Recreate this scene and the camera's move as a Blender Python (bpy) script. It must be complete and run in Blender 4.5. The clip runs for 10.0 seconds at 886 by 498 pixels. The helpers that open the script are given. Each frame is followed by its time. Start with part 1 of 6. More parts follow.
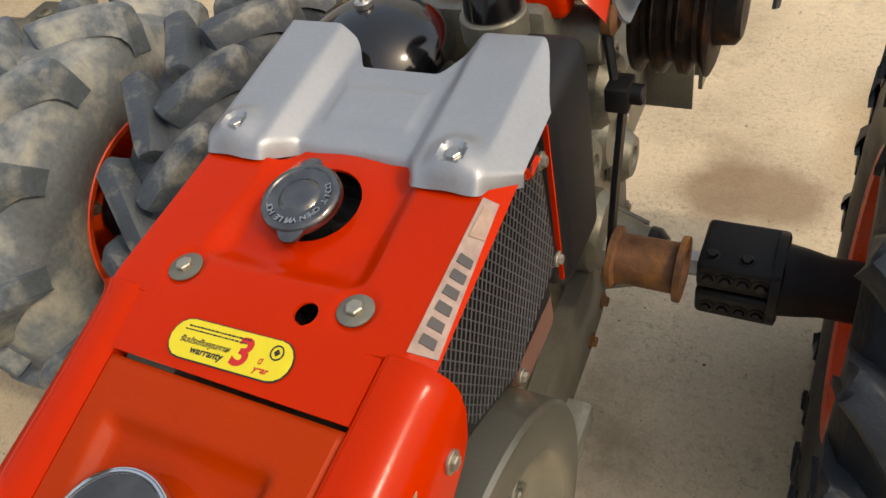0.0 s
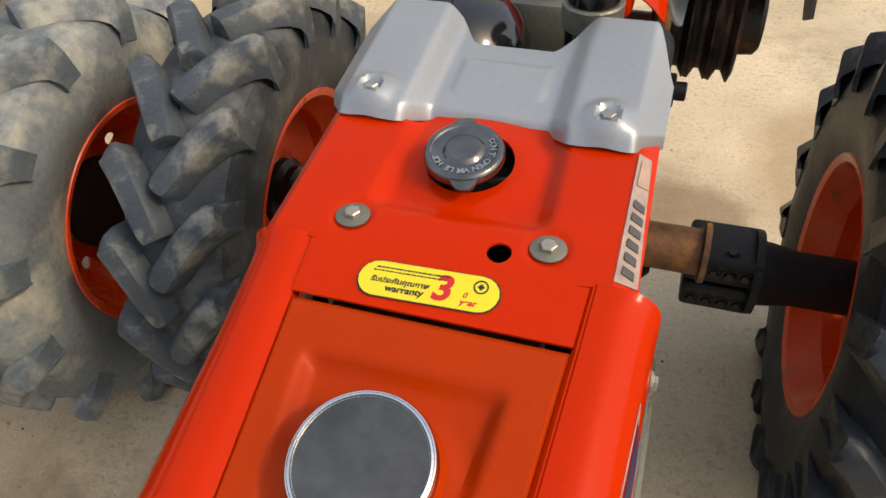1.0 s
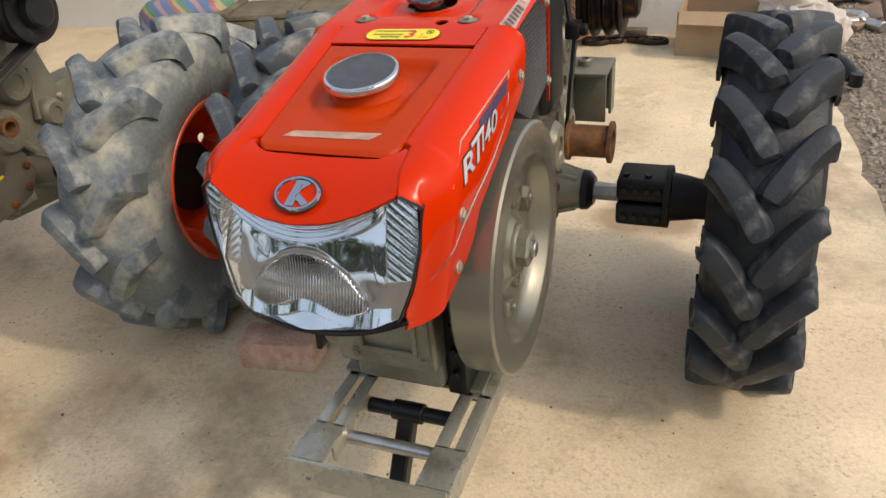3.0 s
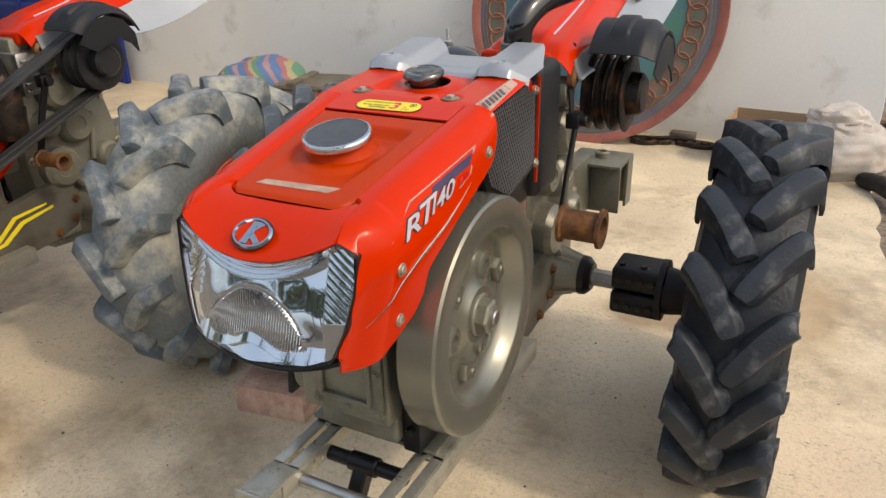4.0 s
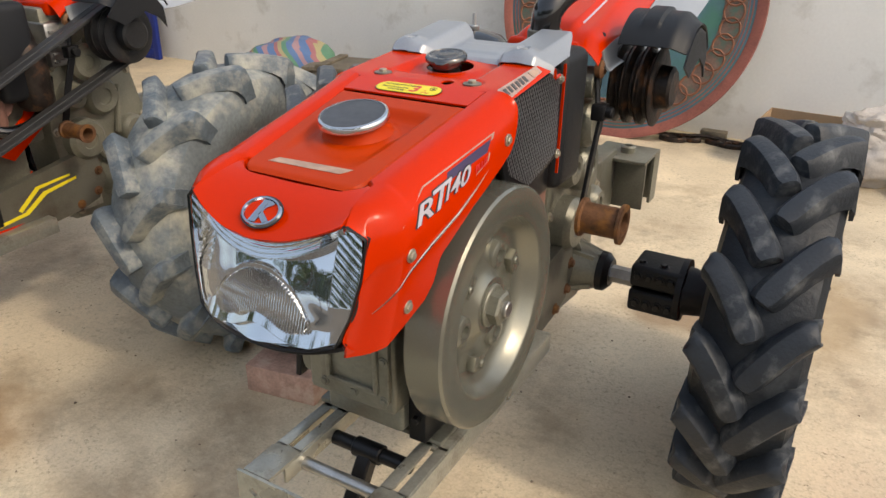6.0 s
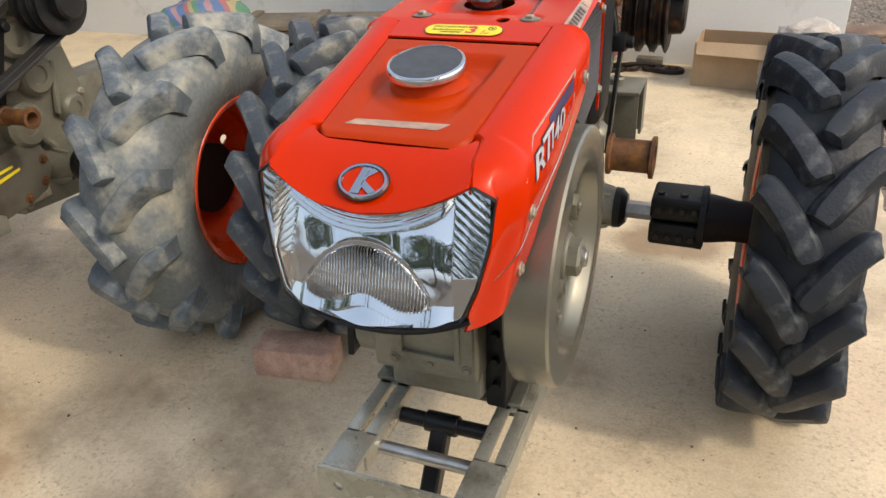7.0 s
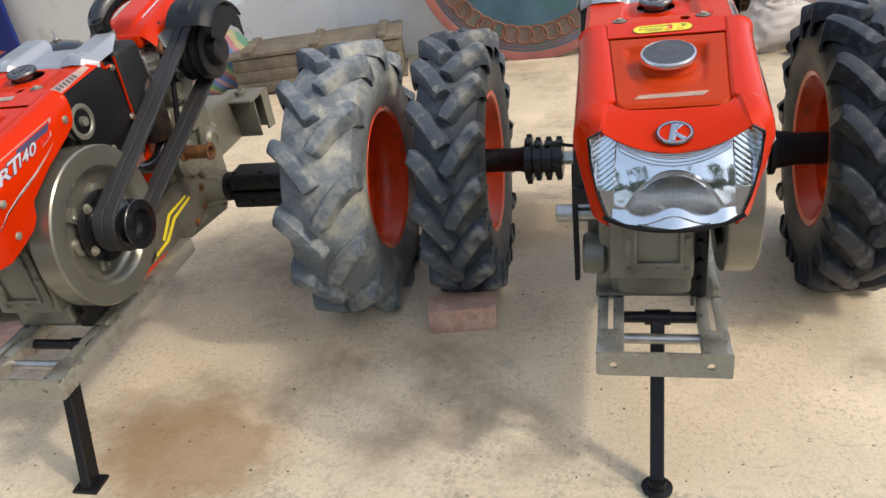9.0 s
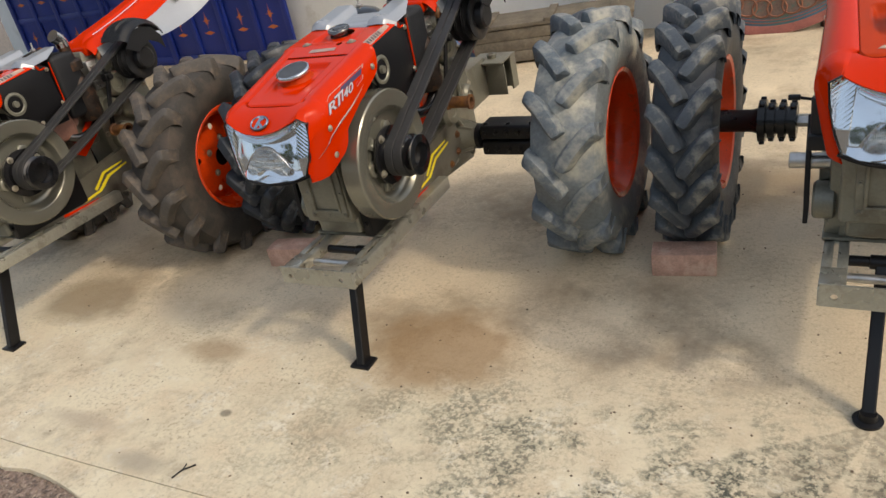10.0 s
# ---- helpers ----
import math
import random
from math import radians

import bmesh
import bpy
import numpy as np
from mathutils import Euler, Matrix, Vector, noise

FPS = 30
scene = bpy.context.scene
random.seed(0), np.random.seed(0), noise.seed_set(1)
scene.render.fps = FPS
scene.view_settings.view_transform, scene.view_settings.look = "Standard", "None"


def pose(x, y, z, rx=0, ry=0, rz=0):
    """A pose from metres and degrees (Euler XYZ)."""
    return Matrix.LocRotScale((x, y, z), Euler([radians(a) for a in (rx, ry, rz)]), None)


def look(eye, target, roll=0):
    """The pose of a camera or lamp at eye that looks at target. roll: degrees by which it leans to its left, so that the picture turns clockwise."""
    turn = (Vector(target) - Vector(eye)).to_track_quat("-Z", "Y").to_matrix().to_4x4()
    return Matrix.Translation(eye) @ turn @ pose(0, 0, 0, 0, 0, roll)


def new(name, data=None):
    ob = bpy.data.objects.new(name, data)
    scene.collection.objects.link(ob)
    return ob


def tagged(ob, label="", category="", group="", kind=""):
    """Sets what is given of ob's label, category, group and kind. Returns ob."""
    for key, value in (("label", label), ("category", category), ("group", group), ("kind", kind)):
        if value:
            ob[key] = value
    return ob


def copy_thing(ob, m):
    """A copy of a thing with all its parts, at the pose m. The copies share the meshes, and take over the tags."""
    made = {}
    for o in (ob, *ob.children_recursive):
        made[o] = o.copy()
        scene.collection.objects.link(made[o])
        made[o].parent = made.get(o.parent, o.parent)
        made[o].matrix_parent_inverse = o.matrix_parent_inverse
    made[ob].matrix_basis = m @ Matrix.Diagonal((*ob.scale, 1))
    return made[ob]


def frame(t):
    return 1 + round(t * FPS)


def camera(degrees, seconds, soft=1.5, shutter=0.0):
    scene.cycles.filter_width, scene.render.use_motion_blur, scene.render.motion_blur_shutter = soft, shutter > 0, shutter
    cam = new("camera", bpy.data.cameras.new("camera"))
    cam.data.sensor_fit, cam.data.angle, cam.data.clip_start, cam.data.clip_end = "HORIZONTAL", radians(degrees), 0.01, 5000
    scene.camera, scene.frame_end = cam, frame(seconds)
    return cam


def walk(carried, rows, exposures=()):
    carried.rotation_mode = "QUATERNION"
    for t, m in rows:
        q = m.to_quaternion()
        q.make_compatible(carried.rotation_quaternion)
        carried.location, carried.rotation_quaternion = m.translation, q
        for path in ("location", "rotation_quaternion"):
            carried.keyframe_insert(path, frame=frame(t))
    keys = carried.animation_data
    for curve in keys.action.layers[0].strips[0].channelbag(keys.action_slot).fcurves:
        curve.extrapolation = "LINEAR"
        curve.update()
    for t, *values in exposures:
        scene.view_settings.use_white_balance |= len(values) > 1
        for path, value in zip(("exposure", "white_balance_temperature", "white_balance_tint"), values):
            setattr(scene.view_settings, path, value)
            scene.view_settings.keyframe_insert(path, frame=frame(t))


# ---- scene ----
cam = camera(61.6, 10.0)
PATH = [
    (0, (0.368, 0.158, 1.412), (-0.467, 1.285, -0.013), -16.2),
    (0.5, (0.175, 0.07, 1.455), (-0.485, 1.372, 0.088), -11.7),
    (1, (0.151, -0.016, 1.421), (-0.352, 1.319, 0.019), -4.5),
    (1.5, (0.169, -0.121, 1.355), (-0.233, 1.07, -0.201), -1.5),
    (2, (0.268, -0.364, 1.29), (-0.364, 0.951, -0.079), -5.4),
    (2.5, (0.398, -0.588, 1.266), (-0.291, 0.918, 0.144), -6.4),
    (2.7, (0.437, -0.63, 1.264), (-0.237, 0.930, 0.209), -6.1),
    (3.8, (0.5710, -0.7450, 1.2850), (-0.1320, 0.8815, 0.3580), -3.35),
    (4, (0.6350, -0.6850, 1.2610), (-0.2110, 0.9360, 0.4515), -1.15),
    (4.5, (0.6490, -0.5880, 1.1440), (-0.3070, 0.9955, 0.3835), 2.95),
    (5, (0.6625, -0.6100, 1.2005), (-0.2965, 0.9655, 0.4265), 0.60),
    (5.5, (0.6595, -0.6290, 1.2295), (-0.3015, 0.9355, 0.4365), 0.60),
    (6, (0.6390, -0.6595, 1.2490), (-0.2565, 0.9215, 0.4135), 0.70),
    (6.2, (0.5930, -0.6865, 1.2200), (-0.2450, 0.9080, 0.3515), 0.50),
    (7.3, (0.273, -0.692, 1.227), (-0.309, 0.957, 0.258), -2.9),
    (7.5, (0.2, -0.636, 1.242), (-0.308, 1.039, 0.275), -2.6),
    (8, (0.007, -0.679, 1.313), (-0.208, 1.06, 0.348), -2.9),
    (8.5, (-0.171, -0.909, 1.426), (-0.336, 0.823, 0.44), -3.7),
    (9, (-0.084, -1.277, 1.4), (-0.563, 0.402, 0.426), -8.5),
    (9.5, (-0.081, -1.558, 1.395), (-0.813, 0.025, 0.416), -13.7),
    (10, (-0.078, -1.649, 1.44), (-1.046, -0.165, 0.512), -12.1),
]
walk(cam, [(t, look(eye, target, roll)) for t, eye, target, roll in PATH],
     exposures=((0.0, -0.38, 7950, 10), (1.0, -0.20, 7850, 10), (2.1, -0.47, 7650, 10), (2.7, -0.18, 7600, 10), (4.0, -0.16, 7350, 10), (6.0, -0.16, 7350, 10),
                (7.5, 0.03, 7350, 10), (8.5, 0.08, 7200, 10), (9.0, -0.05, 6800, 10), (10.0, -0.27, 7350, 10)))

# light: an open porch under a bright hazy sky, soft sun from the right
SUN_WAY = Vector((-1.04, 0.16, -1.0)).normalized()
sun = new("sun", bpy.data.lights.new("sun", "SUN"))
sun.data.energy, sun.data.angle, sun.data.color = 1.4, radians(4), (1.0, 0.93, 0.83)
sun.matrix_world = look((2.5, -1.5, 5.0), Vector((2.5, -1.5, 5.0)) + SUN_WAY)
world = bpy.data.worlds.new("world")
scene.world = world
world.use_nodes = True
sky = world.node_tree.nodes.new("ShaderNodeTexSky")
sky.sky_type, sky.sun_disc = "NISHITA", False
sky.sun_elevation = math.asin(-SUN_WAY.z)
sky.sun_rotation = math.atan2(-SUN_WAY.x, -SUN_WAY.y)
sky.air_density, sky.dust_density, sky.ozone_density = 1.0, 4.0, 0.6
back = world.node_tree.nodes["Background"]
back.inputs["Strength"].default_value = 0.15
haze = world.node_tree.nodes.new("ShaderNodeMix")
haze.data_type, haze.blend_type = "RGBA", "ADD"
haze.inputs["Factor"].default_value = 1.0
haze.inputs["B"].default_value = (2.8, 3.5, 4.65, 1)
world.node_tree.links.new(sky.outputs[0], haze.inputs["A"])
world.node_tree.links.new(haze.outputs["Result"], back.inputs["Color"])

# ---- materials ----
def mat(name, base, rough=0.5, metal=0.0, var=0.2, scale=6.0, bump=0.15, fine=90.0, dirt=None, amount=0.5, dscale=4.0, coat=0.0, rvar=0.15, spec=0.5):
    """A surface: colour varied at two scales, dirt in patches, fine relief, uneven gloss."""
    m = bpy.data.materials.new(name)
    m.use_nodes = True
    nt = m.node_tree
    n, l = nt.nodes, nt.links
    b = n["Principled BSDF"]
    co = n.new("ShaderNodeTexCoord")
    big = n.new("ShaderNodeTexNoise")
    big.inputs["Scale"].default_value, big.inputs["Detail"].default_value = scale, 6
    small = n.new("ShaderNodeTexNoise")
    small.inputs["Scale"].default_value, small.inputs["Detail"].default_value = fine, 4
    for t in (big, small):
        l.new(co.outputs["Object"], t.inputs["Vector"])
    ramp = n.new("ShaderNodeValToRGB")
    lo = [c * (1 - var) for c in base]
    hi = [min(1, c * (1 + var)) for c in base]
    ramp.color_ramp.elements[0].position, ramp.color_ramp.elements[1].position = 0.3, 0.7
    ramp.color_ramp.elements[0].color, ramp.color_ramp.elements[1].color = (*lo, 1), (*hi, 1)
    mixed = n.new("ShaderNodeMath")
    mixed.operation = "MULTIPLY_ADD"
    l.new(small.outputs[0], mixed.inputs[0])
    mixed.inputs[1].default_value = 0.4
    half = n.new("ShaderNodeMath")
    half.operation = "MULTIPLY_ADD"
    l.new(big.outputs[0], half.inputs[0])
    half.inputs[1].default_value, half.inputs[2].default_value = 0.8, -0.1
    l.new(half.outputs[0], mixed.inputs[2])
    l.new(mixed.outputs[0], ramp.inputs[0])
    colour = ramp.outputs[0]
    if dirt:
        patch = n.new("ShaderNodeTexNoise")
        patch.inputs["Scale"].default_value, patch.inputs["Detail"].default_value, patch.inputs["Roughness"].default_value = dscale, 9, 0.65
        l.new(co.outputs["Object"], patch.inputs["Vector"])
        edge = n.new("ShaderNodeValToRGB")
        edge.color_ramp.elements[0].position, edge.color_ramp.elements[1].position = 0.62 - 0.25 * amount, 0.8 - 0.25 * amount
        l.new(patch.outputs[0], edge.inputs[0])
        mix = n.new("ShaderNodeMix")
        mix.data_type = "RGBA"
        l.new(edge.outputs[0], mix.inputs["Factor"])
        l.new(colour, mix.inputs["A"])
        mix.inputs["B"].default_value = (*dirt, 1)
        colour = mix.outputs["Result"]
    l.new(colour, b.inputs["Base Color"])
    r = n.new("ShaderNodeMapRange")
    r.inputs["To Min"].default_value, r.inputs["To Max"].default_value = max(0.03, rough - rvar), min(1, rough + rvar)
    l.new(big.outputs[0], r.inputs["Value"])
    l.new(r.outputs[0], b.inputs["Roughness"])
    b.inputs["Metallic"].default_value = metal
    b.inputs["Specular IOR Level"].default_value = spec
    b.inputs["Coat Weight"].default_value = coat
    b.inputs["Coat Roughness"].default_value = 0.08
    if bump:
        bu = n.new("ShaderNodeBump")
        bu.inputs["Strength"].default_value, bu.inputs["Distance"].default_value = bump, 0.004
        l.new(small.outputs[0], bu.inputs["Height"])
        l.new(bu.outputs[0], b.inputs["Normal"])
    return m


ORANGE = mat("orange_paint", (0.56, 0.023, 0.0006), 0.18, var=0.06, bump=0.02, fine=400, rvar=0.05, spec=0.14)
TANK = mat("orange_tank_paint", (0.44, 0.034, 0.001), 0.42, var=0.08, bump=0.04, fine=350, rvar=0.08, spec=0.14)
RIM = mat("orange_rim_paint", (0.68, 0.055, 0.006), 0.30, var=0.15, bump=0.1, dirt=(0.20, 0.06, 0.03), amount=0.2, dscale=14, spec=0.4)
SILVER = mat("silver_paint", (0.38, 0.395, 0.41), 0.38, 0.55, var=0.08, bump=0.08, fine=220, rvar=0.08)
CHROME = mat("chrome", (0.75, 0.75, 0.76), 0.12, 1.0, var=0.06, bump=0.02, rvar=0.06)
BADGE = mat("badge_chrome", (0.42, 0.44, 0.48), 0.10, 1.0, var=0.05, bump=0.0, rvar=0.03)
PRIMER = mat("brown_primer", (0.20, 0.10, 0.075), 0.5, var=0.2, scale=10, bump=0.15)
CAP = mat("brushed_fuel_cap", (0.11, 0.11, 0.112), 0.38, 0.7, var=0.25, scale=25, bump=0.05, rvar=0.1)
CAPDARK = mat("stamped_cap_steel", (0.17, 0.165, 0.16), 0.22, 0.95, var=0.3, scale=30, bump=0.15, rvar=0.12)
STEEL = mat("grey_green_casting", (0.20, 0.195, 0.155), 0.38, 0.4, var=0.2, scale=9, bump=0.25, fine=160, dirt=(0.13, 0.11, 0.08), amount=0.35, dscale=7)
FLY = mat("flywheel_paint", (0.23, 0.225, 0.185), 0.25, 0.65, var=0.10, scale=5, bump=0.10, fine=300, rvar=0.06)
RAIL = mat("olive_rail_paint", (0.37, 0.365, 0.315), 0.30, 0.6, var=0.22, scale=11, bump=0.15, fine=160, dirt=(0.12, 0.10, 0.07), amount=0.3, dscale=9)
BRIGHT = mat("zinc_steel", (0.45, 0.44, 0.42), 0.35, 0.9, var=0.2, scale=20, bump=0.1)
BOLT = mat("bolt_zinc", (0.42, 0.38, 0.30), 0.4, 0.8, var=0.3, scale=60, bump=0.1)
BLACK = mat("black_paint", (0.007, 0.007, 0.008), 0.38, var=0.3, bump=0.1, fine=200, spec=0.3)
COUPLING = mat("black_coupling_paint", (0.009, 0.009, 0.010), 0.5, var=0.3, bump=0.2, fine=120, spec=0.3)
SHINYBLACK = mat("oily_black_paint", (0.005, 0.005, 0.006), 0.28, var=0.2, bump=0.1, fine=150, spec=0.4)
PLASTIC = mat("grey_black_plastic", (0.010, 0.0105, 0.012), 0.5, var=0.15, bump=0.2, fine=500, spec=0.35)
GLOSSBLACK = mat("gloss_black", (0.008, 0.008, 0.009), 0.12, var=0.2, bump=0.02, coat=0.5, rvar=0.05)
RUBBER = mat("tyre_rubber", (0.011, 0.014, 0.018), 0.5, var=0.3, scale=9, bump=0.35, fine=120, dirt=(0.06, 0.065, 0.07), amount=0.38, dscale=10, spec=0.35)
TREAD = mat("tyre_tread", (0.022, 0.027, 0.034), 0.46, var=0.25, scale=12, bump=0.3, fine=150, dirt=(0.115, 0.12, 0.122), amount=0.40, dscale=16, spec=0.4)
RUBBERDUST = mat("tyre_rubber_dusty", (0.032, 0.039, 0.047), 0.55, var=0.3, scale=9, bump=0.35, fine=120, dirt=(0.14, 0.14, 0.13), amount=0.45, dscale=9)
TREADDUST = mat("tyre_tread_dusty", (0.056, 0.068, 0.080), 0.52, var=0.3, scale=10, bump=0.35, fine=140, dirt=(0.27, 0.26, 0.22), amount=0.42, dscale=13)
RUBBERMUD = mat("tyre_rubber_muddy", (0.155, 0.175, 0.18), 0.58, var=0.35, scale=7, bump=0.5, fine=90, dirt=(0.48, 0.455, 0.365), amount=0.5, dscale=6)
TREADMUD = mat("tyre_tread_muddy", (0.105, 0.127, 0.142), 0.52, var=0.30, scale=9, bump=0.5, fine=110, dirt=(0.38, 0.37, 0.31), amount=0.45, dscale=9)
RUBBERBROWN = mat("tyre_rubber_brown", (0.04, 0.036, 0.031), 0.75, var=0.3, scale=8, bump=0.5, fine=100, dirt=(0.085, 0.065, 0.05), amount=0.55, dscale=8)
TREADBROWN = mat("tyre_tread_brown", (0.068, 0.060, 0.052), 0.7, var=0.3, scale=9, bump=0.5, fine=110, dirt=(0.16, 0.12, 0.085), amount=0.5, dscale=10)
CASE = mat("dark_olive_plate", (0.135, 0.13, 0.105), 0.45, 0.3, var=0.15, scale=5, bump=0.12, fine=200, dirt=(0.09, 0.075, 0.055), amount=0.4, dscale=6)
BELT = mat("belt_rubber", (0.026, 0.026, 0.026), 0.6, var=0.25, bump=0.2)
RUST = mat("rusty_steel", (0.16, 0.075, 0.035), 0.65, 0.4, var=0.5, scale=25, bump=0.5, dirt=(0.30, 0.13, 0.03), amount=0.5, dscale=20)
DARKRUST = mat("rusty_pulley", (0.035, 0.026, 0.021), 0.5, 0.6, var=0.5, scale=30, bump=0.3, dirt=(0.16, 0.07, 0.03), amount=0.35, dscale=25)
PULLEY = mat("dusty_black_pulley", (0.022, 0.022, 0.023), 0.45, 0.3, var=0.3, scale=20, bump=0.2, dirt=(0.06, 0.05, 0.04), amount=0.3, dscale=18)
MESHWIRE = mat("screen_wire", (0.30, 0.30, 0.31), 0.35, 0.7, var=0.2, bump=0)
YELLOW = mat("yellow_decal", (0.80, 0.66, 0.03), 0.4, var=0.05, bump=0)
RED = mat("red_print", (0.62, 0.02, 0.02), 0.4, var=0.05, bump=0)
INK = mat("black_print", (0.02, 0.02, 0.02), 0.45, var=0.05, bump=0)
SILVERPRINT = mat("silver_print", (0.46, 0.43, 0.47), 0.35, var=0.1, scale=50, bump=0)
WHITE = mat("white_print", (0.75, 0.75, 0.74), 0.4, var=0.05, bump=0)
LABEL = mat("faded_silver_label", (0.38, 0.27, 0.225), 0.5, var=0.25, scale=80, bump=0.05)
GREYINK = mat("grey_print", (0.07, 0.065, 0.065), 0.5, var=0.1, bump=0)
PALE = mat("worn_label", (0.40, 0.27, 0.20), 0.5, var=0.3, scale=60, bump=0.05)
PURPLE = mat("purple_print", (0.045, 0.028, 0.08), 0.4, var=0.05, bump=0)
BRICK = mat("brick_clay", (0.48, 0.29, 0.215), 0.9, var=0.25, scale=30, bump=0.8, fine=120, dirt=(0.55, 0.40, 0.31), amount=0.45, dscale=15)


# ---- mesh makers ----
def part(name, bm, material, parent=None, label="", angle=35):
    """One mesh object under a thing or under a part."""
    me = bpy.data.meshes.new(name)
    bmesh.ops.recalc_face_normals(bm, faces=bm.faces[:])
    for f in bm.faces:
        f.smooth = True
    bm.to_mesh(me)
    bm.free()
    me.set_sharp_from_angle(angle=radians(angle))
    me.materials.append(material)
    ob = new(name, me)
    ob.parent = parent
    return tagged(ob, label)


def thing(name, label, category, group=""):
    ob = new(name)
    ob.empty_display_size = 0.1
    return tagged(ob, label, category, group)


def join(*bms):
    out = bmesh.new()
    for b in bms:
        me = bpy.data.meshes.new("tmp")
        b.to_mesh(me)
        out.from_mesh(me)
        bpy.data.meshes.remove(me)
        b.free()
    return out


def moved(bm, m):
    bmesh.ops.transform(bm, matrix=m, verts=bm.verts[:])
    return bm


def box(x0, x1, y0, y1, z0, z1, bev=0.003, seg=2):
    bm = bmesh.new()
    bmesh.ops.create_cube(bm, size=1)
    for v in bm.verts:
        v.co = Vector(((x0 + x1) / 2 + v.co.x * (x1 - x0), (y0 + y1) / 2 + v.co.y * (y1 - y0), (z0 + z1) / 2 + v.co.z * (z1 - z0)))
    if bev:
        bmesh.ops.bevel(bm, geom=bm.edges[:], offset=bev, segments=seg, affect="EDGES", profile=0.5)
    return bm


AXES = {"x": ((0, 1, 0), (0, 0, 1), (1, 0, 0)), "y": ((1, 0, 0), (0, 0, 1), (0, 1, 0)), "z": ((1, 0, 0), (0, 1, 0), (0, 0, 1))}


def lathe(profile, axis="x", at=(0, 0, 0), n=48, closed=False):
    """Rings of (distance along the axis, radius)."""
    u, v, w = (Vector(a) for a in AXES[axis])
    at = Vector(at)
    bm = bmesh.new()
    rings = []
    for a, r in profile:
        if r < 1e-5:
            rings.append([bm.verts.new(at + w * a)])
        else:
            rings.append([bm.verts.new(at + w * a + (u * math.cos(2 * math.pi * k / n) + v * math.sin(2 * math.pi * k / n)) * r) for k in range(n)])
    pairs = list(zip(rings, rings[1:]))
    if closed:
        pairs.append((rings[-1], rings[0]))
    for p, q in pairs:
        for k in range(n):
            j = (k + 1) % n
            if len(p) == 1 and len(q) == 1:
                continue
            if len(p) == 1:
                bm.faces.new((p[0], q[k], q[j]))
            elif len(q) == 1:
                bm.faces.new((p[k], p[j], q[0]))
            else:
                bm.faces.new((p[k], p[j], q[j], q[k]))
    return bm


def cyl(a0, a1, r, axis="x", at=(0, 0, 0), n=24, bev=0.002):
    return lathe([(a0, 0), (a0, r - bev), (a0 + bev, r), (a1 - bev, r), (a1, r - bev), (a1, 0)], axis, at, n)


def tube(pts, r, n=10, flat=None):
    """A bar along points; flat: (width, height) gives it a rectangular section."""
    pts = [Vector(p) for p in pts]
    bm = bmesh.new()
    rings, side = [], None
    for i, p in enumerate(pts):
        d = (pts[min(i + 1, len(pts) - 1)] - pts[max(i - 1, 0)]).normalized()
        if side is None:
            side = d.cross(Vector((0, 0, 1)) if abs(d.z) < 0.9 else Vector((1, 0, 0))).normalized()
        side = (side - d * side.dot(d)).normalized()
        up = d.cross(side)
        if flat:
            w, h = flat[0] / 2, flat[1] / 2
            c = min(w, h) * 0.25
            ring = [(w - c, -h), (w, -h + c), (w, h - c), (w - c, h), (-w + c, h), (-w, h - c), (-w, -h + c), (-w + c, -h)]
            rings.append([bm.verts.new(p + side * a + up * b) for a, b in ring])
        else:
            rr = r[i] if isinstance(r, (list, tuple)) else r
            rings.append([bm.verts.new(p + (side * math.cos(2 * math.pi * k / n) + up * math.sin(2 * math.pi * k / n)) * rr) for k in range(n)])
    m = len(rings[0])
    for p, q in zip(rings, rings[1:]):
        for k in range(m):
            bm.faces.new((p[k], p[(k + 1) % m], q[(k + 1) % m], q[k]))
    bm.faces.new(rings[0][::-1])
    bm.faces.new(rings[-1])
    return bm


def curve(points, steps=8):
    """Points on a smooth line through the given ones."""
    p = [Vector(points[0])] + [Vector(q) for q in points] + [Vector(points[-1])]
    out = []
    for i in range(1, len(p) - 2):
        for s in range(steps):
            t = s / steps
            a, b, c, d = p[i - 1], p[i], p[i + 1], p[i + 2]
            out.append(0.5 * (2 * b + (c - a) * t + (2 * a - 5 * b + 4 * c - d) * t * t + (3 * b - a - 3 * c + d) * t ** 3))
    return out + [p[-2]]


def outline(points, holes=(), thick=0.004, place=lambda u, v, w: (u, v, w), bev=0.0):
    """A plate cut to an outline, with round holes."""
    bm = bmesh.new()
    edges = []
    loops = [list(points)] + [[(u + r * math.cos(2 * math.pi * k / 14), v + r * math.sin(2 * math.pi * k / 14)) for k in range(14)] for u, v, r in holes]
    for loop in loops:
        vs = [bm.verts.new((u, v, 0)) for u, v in loop]
        edges += [bm.edges.new((vs[k], vs[(k + 1) % len(vs)])) for k in range(len(vs))]
    bmesh.ops.triangle_fill(bm, use_beauty=True, edges=edges)
    made = bmesh.ops.extrude_face_region(bm, geom=bm.faces[:])["geom"]
    for v in made:
        if isinstance(v, bmesh.types.BMVert):
            v.co.z += thick
    for v in bm.verts:
        v.co = Vector(place(*v.co))
    if bev:
        sharp = [e for e in bm.edges if len(e.link_faces) == 2 and e.calc_face_angle(0) > 0.6]
        bmesh.ops.bevel(bm, geom=sharp, offset=bev, segments=2, affect="EDGES", profile=0.5)
    return bm


